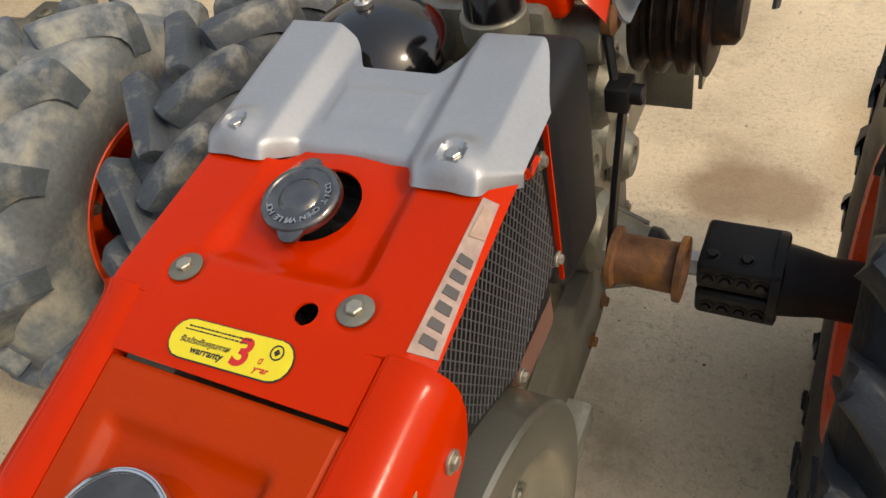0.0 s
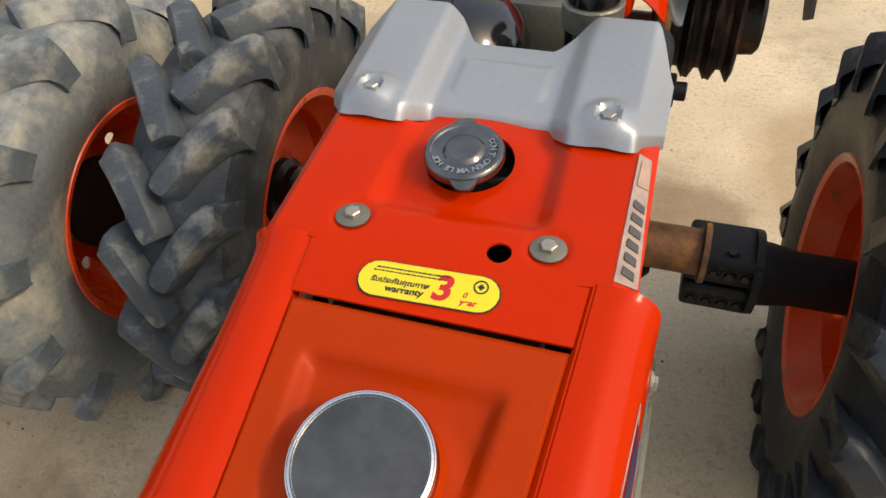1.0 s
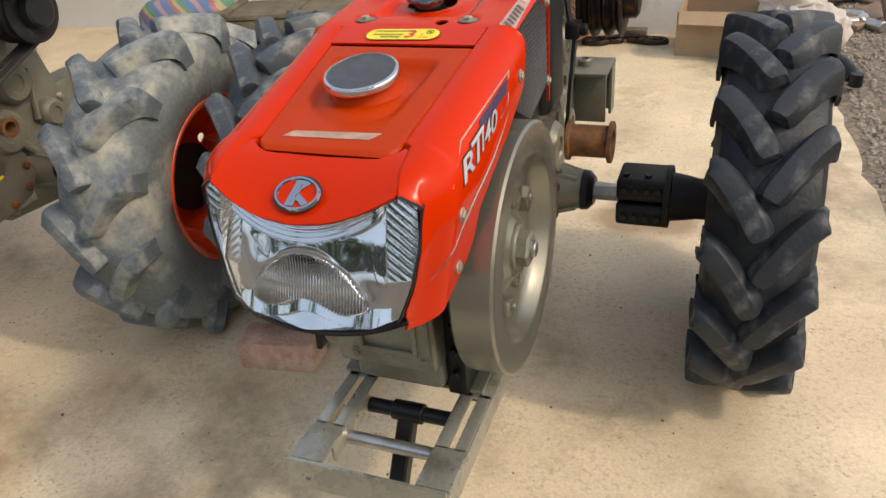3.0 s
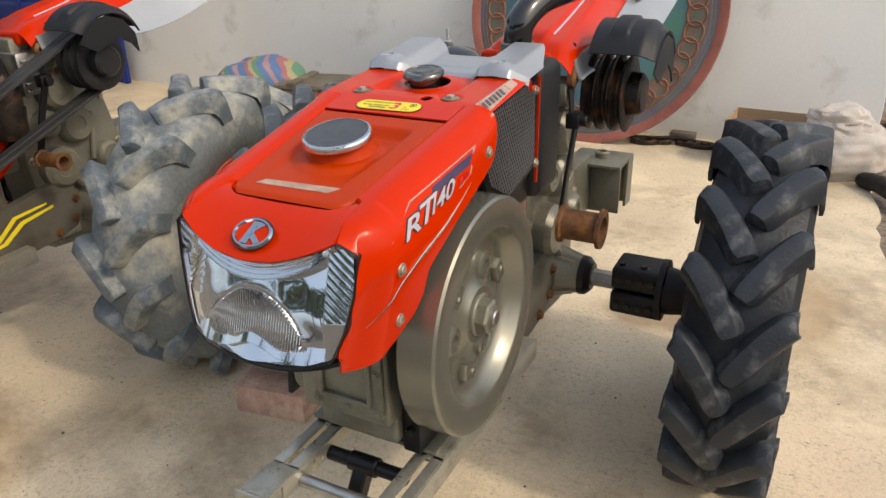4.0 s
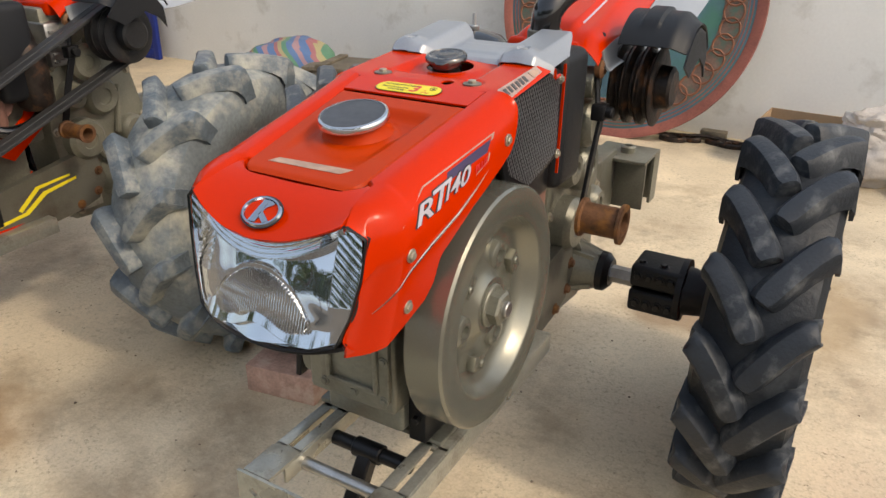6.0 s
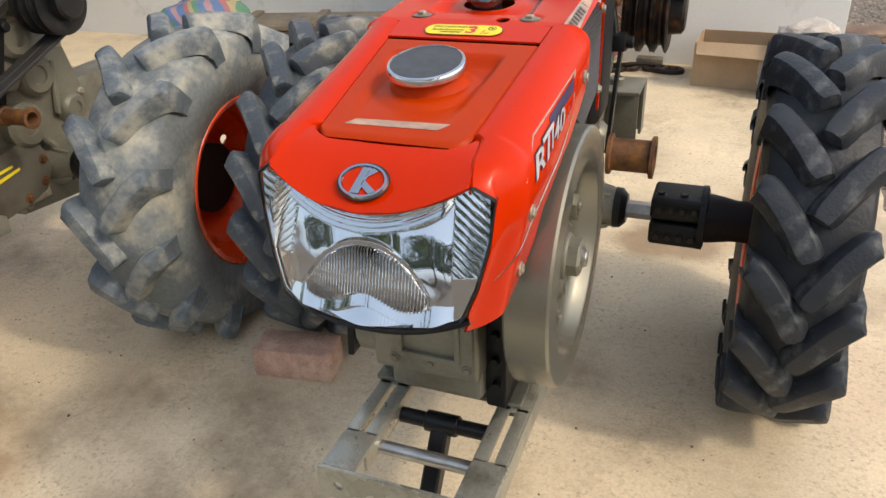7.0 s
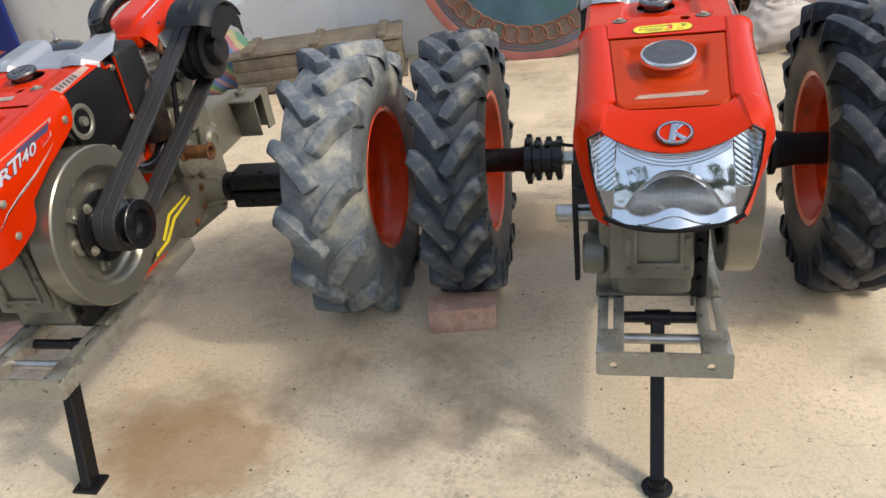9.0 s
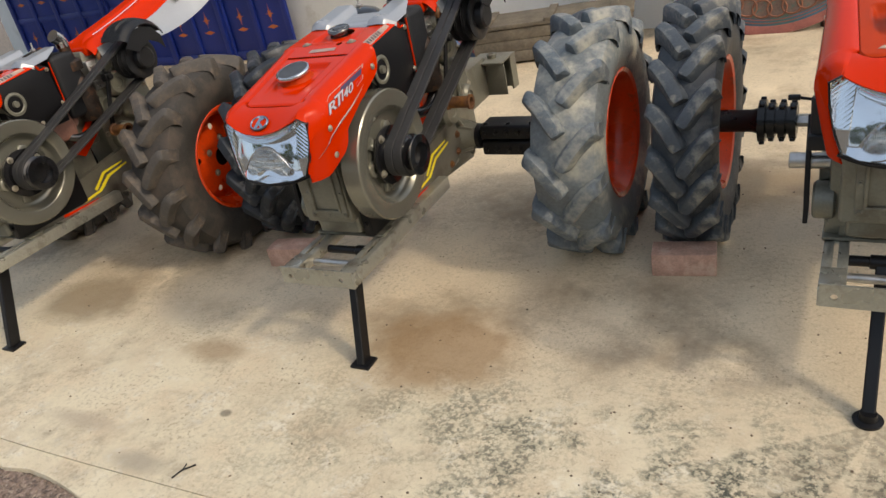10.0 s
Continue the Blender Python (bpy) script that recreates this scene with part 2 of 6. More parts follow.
def sheet(fn, nu, nv, thick=0.003, holes=()):
    """A skin fn(u, v) over the unit square, with a thickness; holes: (centre, radius) in plan."""
    bm = bmesh.new()
    g = [[bm.verts.new(fn(i / nu, j / nv)) for j in range(nv + 1)] for i in range(nu + 1)]
    for i in range(nu):
        for j in range(nv):
            bm.faces.new((g[i][j], g[i + 1][j], g[i + 1][j + 1], g[i][j + 1]))
    for (cx, cy), r in holes:
        gone = [f for f in bm.faces if all((v.co.xy - Vector((cx, cy))).length < r * 1.12 for v in f.verts)]
        rim = {v for f in gone for v in f.verts}
        bmesh.ops.delete(bm, geom=gone, context="FACES")
        for v in rim:
            if v.is_valid and v.link_faces:
                d = v.co.xy - Vector((cx, cy))
                if d.length > 1e-4 and d.length < r * 1.3:
                    d = d.normalized() * r
                    v.co.x, v.co.y = cx + d.x, cy + d.y
    bmesh.ops.remove_doubles(bm, verts=bm.verts[:], dist=1e-6)
    bmesh.ops.recalc_face_normals(bm, faces=bm.faces[:])
    if thick:
        bmesh.ops.solidify(bm, geom=bm.faces[:], thickness=thick)
    return bm


def skin(fn, nu, nv, way):
    """A skin fn(u, v) with an inner face set off by way, closed along its edges."""
    bm = bmesh.new()
    g = [[bm.verts.new(fn(i / nu, j / nv)) for j in range(nv + 1)] for i in range(nu + 1)]
    h = [[bm.verts.new(v.co + way) for v in row] for row in g]
    for i in range(nu):
        for j in range(nv):
            bm.faces.new((g[i][j], g[i + 1][j], g[i + 1][j + 1], g[i][j + 1]))
            bm.faces.new((h[i][j], h[i][j + 1], h[i + 1][j + 1], h[i + 1][j]))
    edge = [(i, 0) for i in range(nu)] + [(nu, j) for j in range(nv)] + [(i, nv) for i in range(nu, 0, -1)] + [(0, j) for j in range(nv, 0, -1)]
    for (a, b), (c, d) in zip(edge, edge[1:] + edge[:1]):
        bm.faces.new((g[a][b], h[a][b], h[c][d], g[c][d]))
    return bm


def hexbolt(at, axis="x", r=0.008, h=0.006, washer=True, sign=1):
    """A hexagon head, on a washer."""
    s = sign
    head = lathe([(0, 0), (0, r), (s * h * 0.8, r), (s * h, r * 0.85), (s * h, 0)], axis, at, 6)
    if washer:
        head = join(head, lathe([(-s * 0.001, 0), (-s * 0.001, r * 1.5), (s * 0.0012, r * 1.5), (s * 0.0018, r * 1.4), (s * 0.0018, 0)], axis, at, 18))
    return head


def lerp(a, b, t):
    return a + (b - a) * t


def steps(x, table):
    """Straight lines between the rows of a table."""
    for (a, p), (b, q) in zip(table, table[1:]):
        if x <= b:
            return p if x <= a else lerp(p, q, (x - a) / (b - a))
    return table[-1][1]


def ease(t):
    t = max(0.0, min(1.0, t))
    return t * t * (3 - 2 * t)


# ---- the place: slab, ground, wall ----
def slab_material():
    """Trowelled concrete: warm, clouded, with brown stains, a painted shadow spot, and dark mildew near the open front
    edge.
    """
    m = mat("concrete_floor", (0.61, 0.505, 0.35), 0.60, var=0.24, scale=2.2, bump=0.5, fine=140, dirt=(0.30, 0.215, 0.13), amount=0.42, dscale=1.6, rvar=0.12)
    nt = m.node_tree
    n, l = nt.nodes, nt.links
    b = n["Principled BSDF"]
    colour = b.inputs["Base Color"].links[0].from_socket
    geo = n.new("ShaderNodeNewGeometry")
    sep = n.new("ShaderNodeSeparateXYZ")
    l.new(geo.outputs["Position"], sep.inputs[0])

    def layer(colour, tint, mask):
        mix = n.new("ShaderNodeMix")
        mix.data_type = "RGBA"
        l.new(mask, mix.inputs["Factor"])
        l.new(colour, mix.inputs["A"])
        mix.inputs["B"].default_value = (*tint, 1)
        return mix.outputs["Result"]

    def grain(scale, lo, hi, detail=8):
        t = n.new("ShaderNodeTexNoise")
        t.inputs["Scale"].default_value, t.inputs["Detail"].default_value, t.inputs["Roughness"].default_value = scale, detail, 0.7
        l.new(geo.outputs["Position"], t.inputs["Vector"])
        r = n.new("ShaderNodeMapRange")
        r.inputs["From Min"].default_value, r.inputs["From Max"].default_value = lo, hi
        l.new(t.outputs[0], r.inputs["Value"])
        return r.outputs[0]

    def times(a, b2):
        x = n.new("ShaderNodeMath")
        x.operation = "MULTIPLY"
        l.new(a, x.inputs[0])
        l.new(b2, x.inputs[1])
        return x.outputs[0]

    def spot(cx, cy, rx, ry, soft):
        """An oval mark with a ragged edge, for stains and the painted shadow."""
        sub = n.new("ShaderNodeVectorMath")
        sub.operation = "SUBTRACT"
        l.new(geo.outputs["Position"], sub.inputs[0])
        sub.inputs[1].default_value = (cx, cy, 0)
        sc = n.new("ShaderNodeVectorMath")
        sc.operation = "MULTIPLY"
        l.new(sub.outputs[0], sc.inputs[0])
        sc.inputs[1].default_value = (1 / rx, 1 / ry, 0)
        ln = n.new("ShaderNodeVectorMath")
        ln.operation = "LENGTH"
        l.new(sc.outputs[0], ln.inputs[0])
        add = n.new("ShaderNodeMath")
        add.operation = "MULTIPLY_ADD"
        t = n.new("ShaderNodeTexNoise")
        t.inputs["Scale"].default_value, t.inputs["Detail"].default_value = 9, 6
        l.new(geo.outputs["Position"], t.inputs["Vector"])
        l.new(t.outputs[0], add.inputs[0])
        add.inputs[1].default_value = 0.8
        l.new(ln.outputs["Value"], add.inputs[2])
        r = n.new("ShaderNodeMapRange")
        r.inputs["From Min"].default_value, r.inputs["From Max"].default_value = 1.4 + soft, 1.4 - soft
        l.new(add.outputs[0], r.inputs["Value"])
        return r.outputs[0]

    # fine pale flecks and dark specks
    colour = layer(colour, (0.64, 0.55, 0.40), times(grain(11, 0.52, 0.75), grain(70, 0.4, 0.7)))
    colour = layer(colour, (0.16, 0.11, 0.06), grain(34, 0.66, 0.74, 3))
    # mildew along the open front, thickest towards the open side
    near = n.new("ShaderNodeMapRange")
    near.inputs["From Min"].default_value, near.inputs["From Max"].default_value = -1.9, -0.6
    l.new(sep.outputs["X"], near.inputs["Value"])
    front = n.new("ShaderNodeMapRange")
    front.inputs["From Min"].default_value, front.inputs["From Max"].default_value = 0.10, -0.22
    l.new(sep.outputs["Y"], front.inputs["Value"])
    colour = layer(colour, (0.66, 0.585, 0.42), times(front.outputs[0], grain(4, 0.34, 0.56)))
    growth = times(times(front.outputs[0], near.outputs[0]), times(grain(2.2, 0.42, 0.53), grain(9, 0.36, 0.54)))
    colour = layer(colour, (0.33, 0.305, 0.215), times(growth, grain(17, 0.40, 0.58, 10)))
    colour = layer(colour, (0.055, 0.060, 0.045), times(growth, grain(58, 0.47, 0.53, 12)))
    colour = layer(colour, (0.68, 0.63, 0.50), times(times(front.outputs[0], grain(6, 0.52, 0.60)), grain(30, 0.46, 0.58, 10)))
    # pitting and scuffs
    colour = layer(colour, (0.33, 0.265, 0.175), times(grain(64, 0.50, 0.68, 6), grain(5, 0.36, 0.60)))
    # dull smudges trodden over the whole slab
    colour = layer(colour, (0.27, 0.215, 0.145), times(grain(1.7, 0.50, 0.66), grain(15, 0.36, 0.62)))
    # brown damp stains, and one cast shadow painted in as a dark spot
    for cx, cy, rx, ry, soft, tint in STAINS_AND_SHADOW:
        mask = spot(cx, cy, rx, ry, soft)
        low = n.new("ShaderNodeMath")
        low.operation = "MULTIPLY"
        l.new(mask, low.inputs[0])
        low.inputs[1].default_value = 0.7
        colour = layer(colour, tint, low.outputs[0])
    l.new(colour, b.inputs["Base Color"])
    return m


BROWN = (0.27, 0.16, 0.07)
# floor marks; the dark one at (0.24, 1.65) paints a cast shadow
STAINS_AND_SHADOW = [(-1.25, 0.03, 0.26, 0.20, 0.26, BROWN), (-3.03, -0.01, 0.24, 0.17, 0.28, (0.24, 0.18, 0.11)), (-2.11, -0.18, 0.12, 0.06, 0.45, (0.34, 0.24, 0.14)), (-1.95, -0.71, 0.10, 0.035, 0.45, (0.33, 0.29, 0.22)), (-2.3, -0.62, 0.16, 0.03, 0.5, (0.40, 0.33, 0.24)), (-1.81, -0.45, 0.020, 0.015, 0.25, (0.12, 0.10, 0.07)), (-0.55, 1.35, 0.45, 0.22, 0.35, (0.34, 0.23, 0.12)),
          (0.62, 1.9, 0.2, 0.35, 0.3, (0.36, 0.25, 0.13)), (0.24, 1.65, 0.18, 0.11, 0.25, (0.24, 0.15, 0.08)),
          (0.30, -0.25, 0.10, 0.06, 0.25, (0.33, 0.18, 0.07))]
CONCRETE = slab_material()
GRAVELBED = mat("gravel_bed", (0.19, 0.155, 0.12), 0.95, var=0.55, scale=32, bump=1.0, fine=90, dirt=(0.09, 0.078, 0.06), amount=0.55, dscale=22)
STONE = mat("gravel_stone", (0.25, 0.205, 0.165), 0.85, var=0.55, scale=18, bump=0.4, fine=80)
WALLPAINT = mat("white_wall_paint", (0.82, 0.83, 0.81), 0.75, var=0.05, scale=1.5, bump=0.12, fine=60, dirt=(0.55, 0.54, 0.49), amount=0.18, dscale=2.5)

ground = part("ground", outline([(-300, -300), (300, -300), (300, 300), (-300, 300)], thick=0.02, place=lambda u, v, w: (u, v, w - 0.045)), GRAVELBED)
tagged(ground, "gravelly bare earth round the concrete slab", "ground", kind="structure")

# the slab: worn edges along the right side and the front
rng = random.Random(4)
SLAB_Y0 = -0.86
edge_r = [(1.07 - 0.045 * y + rng.uniform(-0.02, 0.02), y) for y in np.arange(SLAB_Y0, 6.2, 0.12)]
lip_y = lambda x: SLAB_Y0 + 0.082 + 0.045 * ease((x + 2.6) / 1.6)
edge_f = [(x, lip_y(x)) for x in np.arange(-8.9, 1.0, 0.12)]
floor = part("floor", outline(edge_f + [p for p in edge_r if p[1] > -0.7] + [(-9, 6.2), (-9, SLAB_Y0 + 0.082)], thick=0.13, place=lambda u, v, w: (u, v, w - 0.13), bev=0.003), CONCRETE)
lip = part("floor_lip", outline([(x, SLAB_Y0 + rng.uniform(-0.018, 0.018)) for x in np.arange(-8.9, 1.1, 0.1)] + [(x, lip_y(x) - 0.0018) for x in np.arange(1.08, -8.95, -0.12)], thick=0.13, place=lambda u, v, w: (u, v, w - 0.1325), bev=0.004), CONCRETE)
tagged(lip, "worn front edge strip of the concrete slab", "floor", kind="structure")
tagged(floor, "tan trowelled concrete slab with stains, mildew and a painted shadow spot", "floor", kind="structure")

# the wall runs behind the machines; local x along it, its face at local y = 0
WALL = Matrix.Translation((-0.35, 4.0, 0))
wall = part("wall_north", moved(box(-9.0, 1.28, 0, 0.16, -0.1, 3.2, 0.006), WALL), WALLPAINT)
tagged(wall, "white painted plaster wall behind the machines", "wall", kind="structure")

# unseen sheet roof, added to shade the machines further in
ROOF = mat("grey_roof_sheet", (0.32, 0.31, 0.29), 0.6, var=0.15, scale=2, bump=0.1)
ribs = [box(-9.0, -4.2, -0.5, 4.0, 2.65, 2.67, 0.002)] + [box(-9.0, -4.2, y - 0.03, y + 0.03, 2.60, 2.652, 0.003) for y in (-0.4, 1.0, 2.4, 3.8)]
roof = part("shade_roof", join(*ribs), ROOF)
tagged(roof, "unseen grey sheet roof on battens, added for shade", "roof", kind="structure")


# ---- walking tractors ----
def carcass(W, R):
    k = W / 0.21
    h = R - 0.425
    return [(-0.072 * k, 0.218), (-0.088 * k, 0.235), (-0.104 * k, 0.29 + h / 2), (-0.105 * k, 0.33 + h), (-0.092 * k, 0.366 + h), (-0.06 * k, 0.384 + h), (0, 0.391 + h),
            (0.06 * k, 0.384 + h), (0.092 * k, 0.366 + h), (0.105 * k, 0.33 + h), (0.104 * k, 0.29 + h / 2), (0.088 * k, 0.235), (0.072 * k, 0.218)]


def lug_mesh(s, W, R):
    """One curved tread bar, from the middle of the tread to the shoulder of side s."""
    prof, half = carcass(W, R), W / 2
    bm = bmesh.new()
    path = []
    for q, drop in [(-0.05, 0.004), (-0.03, 0), (0.03, 0), (0.12, 0), (0.28, 0), (0.46, 0), (0.64, 0), (0.80, 0), (0.92, 0.002), (1.0, 0.010), (1.03, 0.035), (1.01, 0.080)]:
        path.append((s * lerp(0.006, half, q), 0.30 * (1 - abs(1 - min(q, 1)) ** 1.35), R - 0.003 * q * q - drop))
    rings = []
    for i, (u, a, top) in enumerate(path):
        p, q = path[max(i - 1, 0)], path[min(i + 1, len(path) - 1)]
        du, da = q[0] - p[0], (q[1] - p[1]) * R
        ln = math.hypot(du, da) or 1
        nu, na = -da / ln, du / ln
        base = min(steps(abs(u), prof[6:10]), top) - 0.006
        tw = (0.008, 0.017, 0.0215, 0.0225)[min(i, 3)] if i < len(path) - 3 else 0.019
        ring = []
        for w, r in ((-tw - 0.011, base), (-tw - 0.002, top - 0.009), (-tw + 0.004, top - 0.0018), (0, top + 0.0010), (tw - 0.004, top - 0.0018), (tw + 0.002, top - 0.009), (tw + 0.011, base)):
            uu, aa = u + nu * w, a + na * w / R
            ring.append(bm.verts.new((uu, -math.cos(aa) * r, math.sin(aa) * r)))
        rings.append(ring)
    for p, q in zip(rings, rings[1:]):
        for j in range(6):
            bm.faces.new((p[j], p[j + 1], q[j + 1], q[j]))
    bm.faces.new(rings[0])
    bm.faces.new(rings[-1][::-1])
    return bm


def add_wheel(parent, at, rubbers, W=0.21, R=0.44, spin=0.0, toe=0.0, camber=0.0, disc_x=0.0, lugs=17, label=""):
    """A wheel: pressed orange rim with a dished disc and bolts, and a tyre with staggered tread bars."""
    k = W / 0.21
    rubber, tread = rubbers
    m = Matrix.Translation(at) @ Matrix.Rotation(toe, 4, "Z") @ Matrix.Rotation(camber, 4, "Y") @ Matrix.Rotation(spin, 4, "X")
    rim = lathe([(-0.080 * k, 0.236), (-0.086 * k, 0.241), (-0.091 * k, 0.236), (-0.086 * k, 0.222), (-0.070 * k, 0.214), (-0.050 * k, 0.205), (-0.030 * k, 0.190),
                 (0.030 * k, 0.190), (0.050 * k, 0.205), (0.070 * k, 0.214), (0.086 * k, 0.222), (0.091 * k, 0.236), (0.086 * k, 0.241), (0.080 * k, 0.236),
                 (0.064 * k, 0.220), (0.03 * k, 0.196), (-0.03 * k, 0.196), (-0.064 * k, 0.220)], "x", n=64, closed=True)
    disc = outline([(0.196 * math.cos(2 * math.pi * i / 48), 0.196 * math.sin(2 * math.pi * i / 48)) for i in range(48)],
                   [(0, 0, 0.045)] + [(0.148 * math.cos(a), 0.148 * math.sin(a), 0.014) for a in (0.3, 1.56, 2.82, 4.07, 5.33)], 0.006,
                   place=lambda u, v, w: (w - 0.003 + disc_x * ease((0.20 - math.hypot(u, v)) / 0.05), u, v))
    wheel = part("wheel", join(rim, disc), RIM, parent, label or "orange pressed-steel wheel rim")
    wheel.matrix_basis = m
    for i in range(5):
        a = 2 * math.pi * i / 5
        part("bolt", hexbolt((disc_x + math.copysign(0.003, disc_x), 0.085 * math.cos(a), 0.085 * math.sin(a)), "x", 0.011, 0.01, True, 1 if disc_x > 0 else -1), BOLT, wheel)
        part("bolt", hexbolt((disc_x - math.copysign(0.003, disc_x), 0.085 * math.cos(a), 0.085 * math.sin(a)), "x", 0.011, 0.01, True, -1 if disc_x > 0 else 1), BOLT, wheel)
    tyre = part("tyre", lathe(carcass(W, R) + [(0.07 * k, 0.214), (-0.07 * k, 0.214)], "x", n=72, closed=True), rubber, parent, "worn rubber tyre with chevron tread bars")
    tyre.matrix_basis = m
    rg = random.Random(7)
    for s in (-1, 1):
        first = part("lug", lug_mesh(s, W, R), tread, tyre, angle=38)
        for n in range(lugs):
            ob = first if n == 0 else new("lug", first.data)
            ob.parent = tyre
            # turning by -angle round x carries the front of the wheel upwards
            ob.matrix_basis = Matrix.Rotation(-2 * math.pi * (n + (0.5 if s > 0 else 0)) / lugs + rg.uniform(-0.012, 0.012), 4, "X")
    return wheel


# hood heights and lines along the machine
def top_z(y):
    return 0.9015 + 0.208 * y


def seam_x(y):
    return steps(y, [(0.0, 0.098), (0.064, 0.101), (0.33, 0.118), (0.40, 0.122)])


def cowl_seam(y):
    """Inner edge of the cowl: along the tank, then stepping out round the nose panel's wings."""
    return seam_x(y) if y > 0.088 else steps(y, [(0.0, 0.1205), (0.04, 0.1165), (0.080, 0.1130), (0.088, 0.1035)])


COWL_Z = [(-0.03, 0.706), (0.01, 0.700), (0.03, 0.697), (0.06, 0.702), (0.10, 0.716), (0.145, 0.735), (0.163, 0.757), (0.168, 0.800), (0.25, 0.852), (0.34, 0.888), (0.368, 0.902), (0.380, 0.915), (0.388, 0.94)]


def cowl_form(y):
    zs = top_z(max(y, 0.03)) - 0.6 * max(0, 0.03 - y)
    zb = steps(y, COWL_Z)
    return cowl_seam(y) + 0.0008, 0.177 - 0.026 * ease((0.065 - y) / 0.065), zs, zb, min(0.075, 0.8 * (zs - zb)), 0.26 + 0.06 * ease((0.06 - y) / 0.06)


def cowl_arc(y, a):
    """The shoulder of the cowl, from the seam (0) to its full width (1)."""
    x0, wide, zs, zb, drop, lean = cowl_form(y)
    q = a * math.pi / 2
    x = lerp(x0, wide, math.sin(q) ** 0.78)
    return x, zs + 0.006 + 0.003 * ease((x - x0) / 0.03) * ease(y / 0.12) - drop * (1 - math.cos(q) ** 0.78)


def cowl_x(y, z):
    """Half the hood's width at a height."""
    x0, wide, zs, zb, drop, lean = cowl_form(y)
    if z > cowl_arc(y, 1.0)[1]:
        lo, hi = 0.35, 1.0
        for k in range(24):
            mid = (lo + hi) / 2
            lo, hi = (mid, hi) if cowl_arc(y, mid)[1] > z else (lo, mid)
        return cowl_arc(y, lo)[0]
    return wide - lean * max(0, 0.86 - z) ** 1.15


COWL_EDGE = [(0.06, 0.1275, 0.8985), (0.20, 0.1530, 0.881), (0.60, 0.1480, 0.822), (0.80, 0.1360, 0.770), (0.90, 0.1250, 0.741), (1.0, 0.1240, 0.711)]


def cowl_point(side):
    def at(u, v):
        p = skin_at(u, v)
        k = ease(1 - u / 0.075)
        if k <= 0:
            return p
        x, z = steps(v, [(e[0], e[1]) for e in COWL_EDGE]), steps(v, [(e[0], e[2]) for e in COWL_EDGE])
        z -= 0.010 * max(0, 0.06 - v) / 0.06
        return p.lerp(Vector((side * x, lamp_y(x, z, 0.0015 + 0.034 * (max(0, v - 0.84) / 0.16) ** 2.2), z)), k)

    def skin_at(u, v):
        lip, arc = 0.06, 0.60
        if v <= arc:
            fz = cowl_arc(0.0, max(0, v - lip) / (arc - lip))[1]
        else:
            fz = lerp(cowl_arc(0.0, 1.0)[1], cowl_form(0.0)[3], (v - arc) / (1 - arc))
        y = lerp(0.010 - 0.16 * max(0, 0.885 - fz), 0.388, u)
        x0, wide, zs, zb, drop, lean = cowl_form(y)
        if v < lip:
            return Vector((side * x0, y, zs - 0.012 + 0.017 * ease(v / lip)))
        if v <= arc:
            x, z = cowl_arc(y, (v - lip) / (arc - lip))
        else:
            z = lerp(cowl_arc(y, 1.0)[1], zb, (v - arc) / (1 - arc))
            x = wide - lean * max(0, 0.86 - z) ** 1.15
        return Vector((side * x - (0.004 if side < 0 else 0.0), y, z))
    return at


def nose_point(u, v):
    """From beside and under the tank's front corners down to the lamp."""
    y0 = 0.0845
    x = lerp(-1, 1, u) * lerp(0.1118, 0.124, ease(v))
    z1 = 0.8650 + 0.0335 * (abs(x) / 0.126) ** 2.0
    y = lerp(y0, lamp_y(x, z1, -0.001), v)
    z = lerp(top_z(y0), z1, v ** 1.45) + 0.002 * math.sin(v * math.pi)
    corner = 0.101 - 0.016 * max(0, 1 - (y - 0.0635) / 0.024) ** 2.4
    sunk = ease((y - 0.0570) / 0.003) * ease((corner + 0.0035 - abs(x)) / 0.003)
    return Vector((x, y, z - 0.012 * sunk))


def tank_point(u, v):
    y = lerp(0.0635, 0.3305, v)
    x = lerp(-1, 1, u) * (seam_x(y) - 0.0016)
    if v < 0.09:
        x *= 1 - 0.16 * (1 - v / 0.09) ** 2.4
    back_y = 0.292
    w = lerp(0.060, 0.074, (y - 0.12) / 0.17)
    dip = ease((w + 0.012 - abs(x + 0.004)) / 0.016) * ease((back_y - y) / 0.014) * ease((y - 0.09) / 0.17)
    ring = ease((0.075 - math.hypot(x + 0.002, (y - 0.203))) / 0.02)
    edge = min(abs(1 - abs(2 * u - 1)), v, 1 - v)
    return Vector((x, y, top_z(y) + 0.003 - 0.013 * dip + 0.006 * ring - 0.004 * max(0, 1 - edge / 0.03) ** 2))


def panel_z(y):
    """The rear panel climbs with the hood, then flattens."""
    return top_z(y) + 0.004 if y < 0.40 else top_z(0.40) + 0.004 + 0.085 * (y - 0.40)


def panel_dip(x, y):
    w = lerp(0.088, 0.084, ease((y - 0.42) / 0.12))
    return 0.013 * ease((w - abs(x + 0.006)) / 0.022) * ease((y - 0.425) / 0.03)


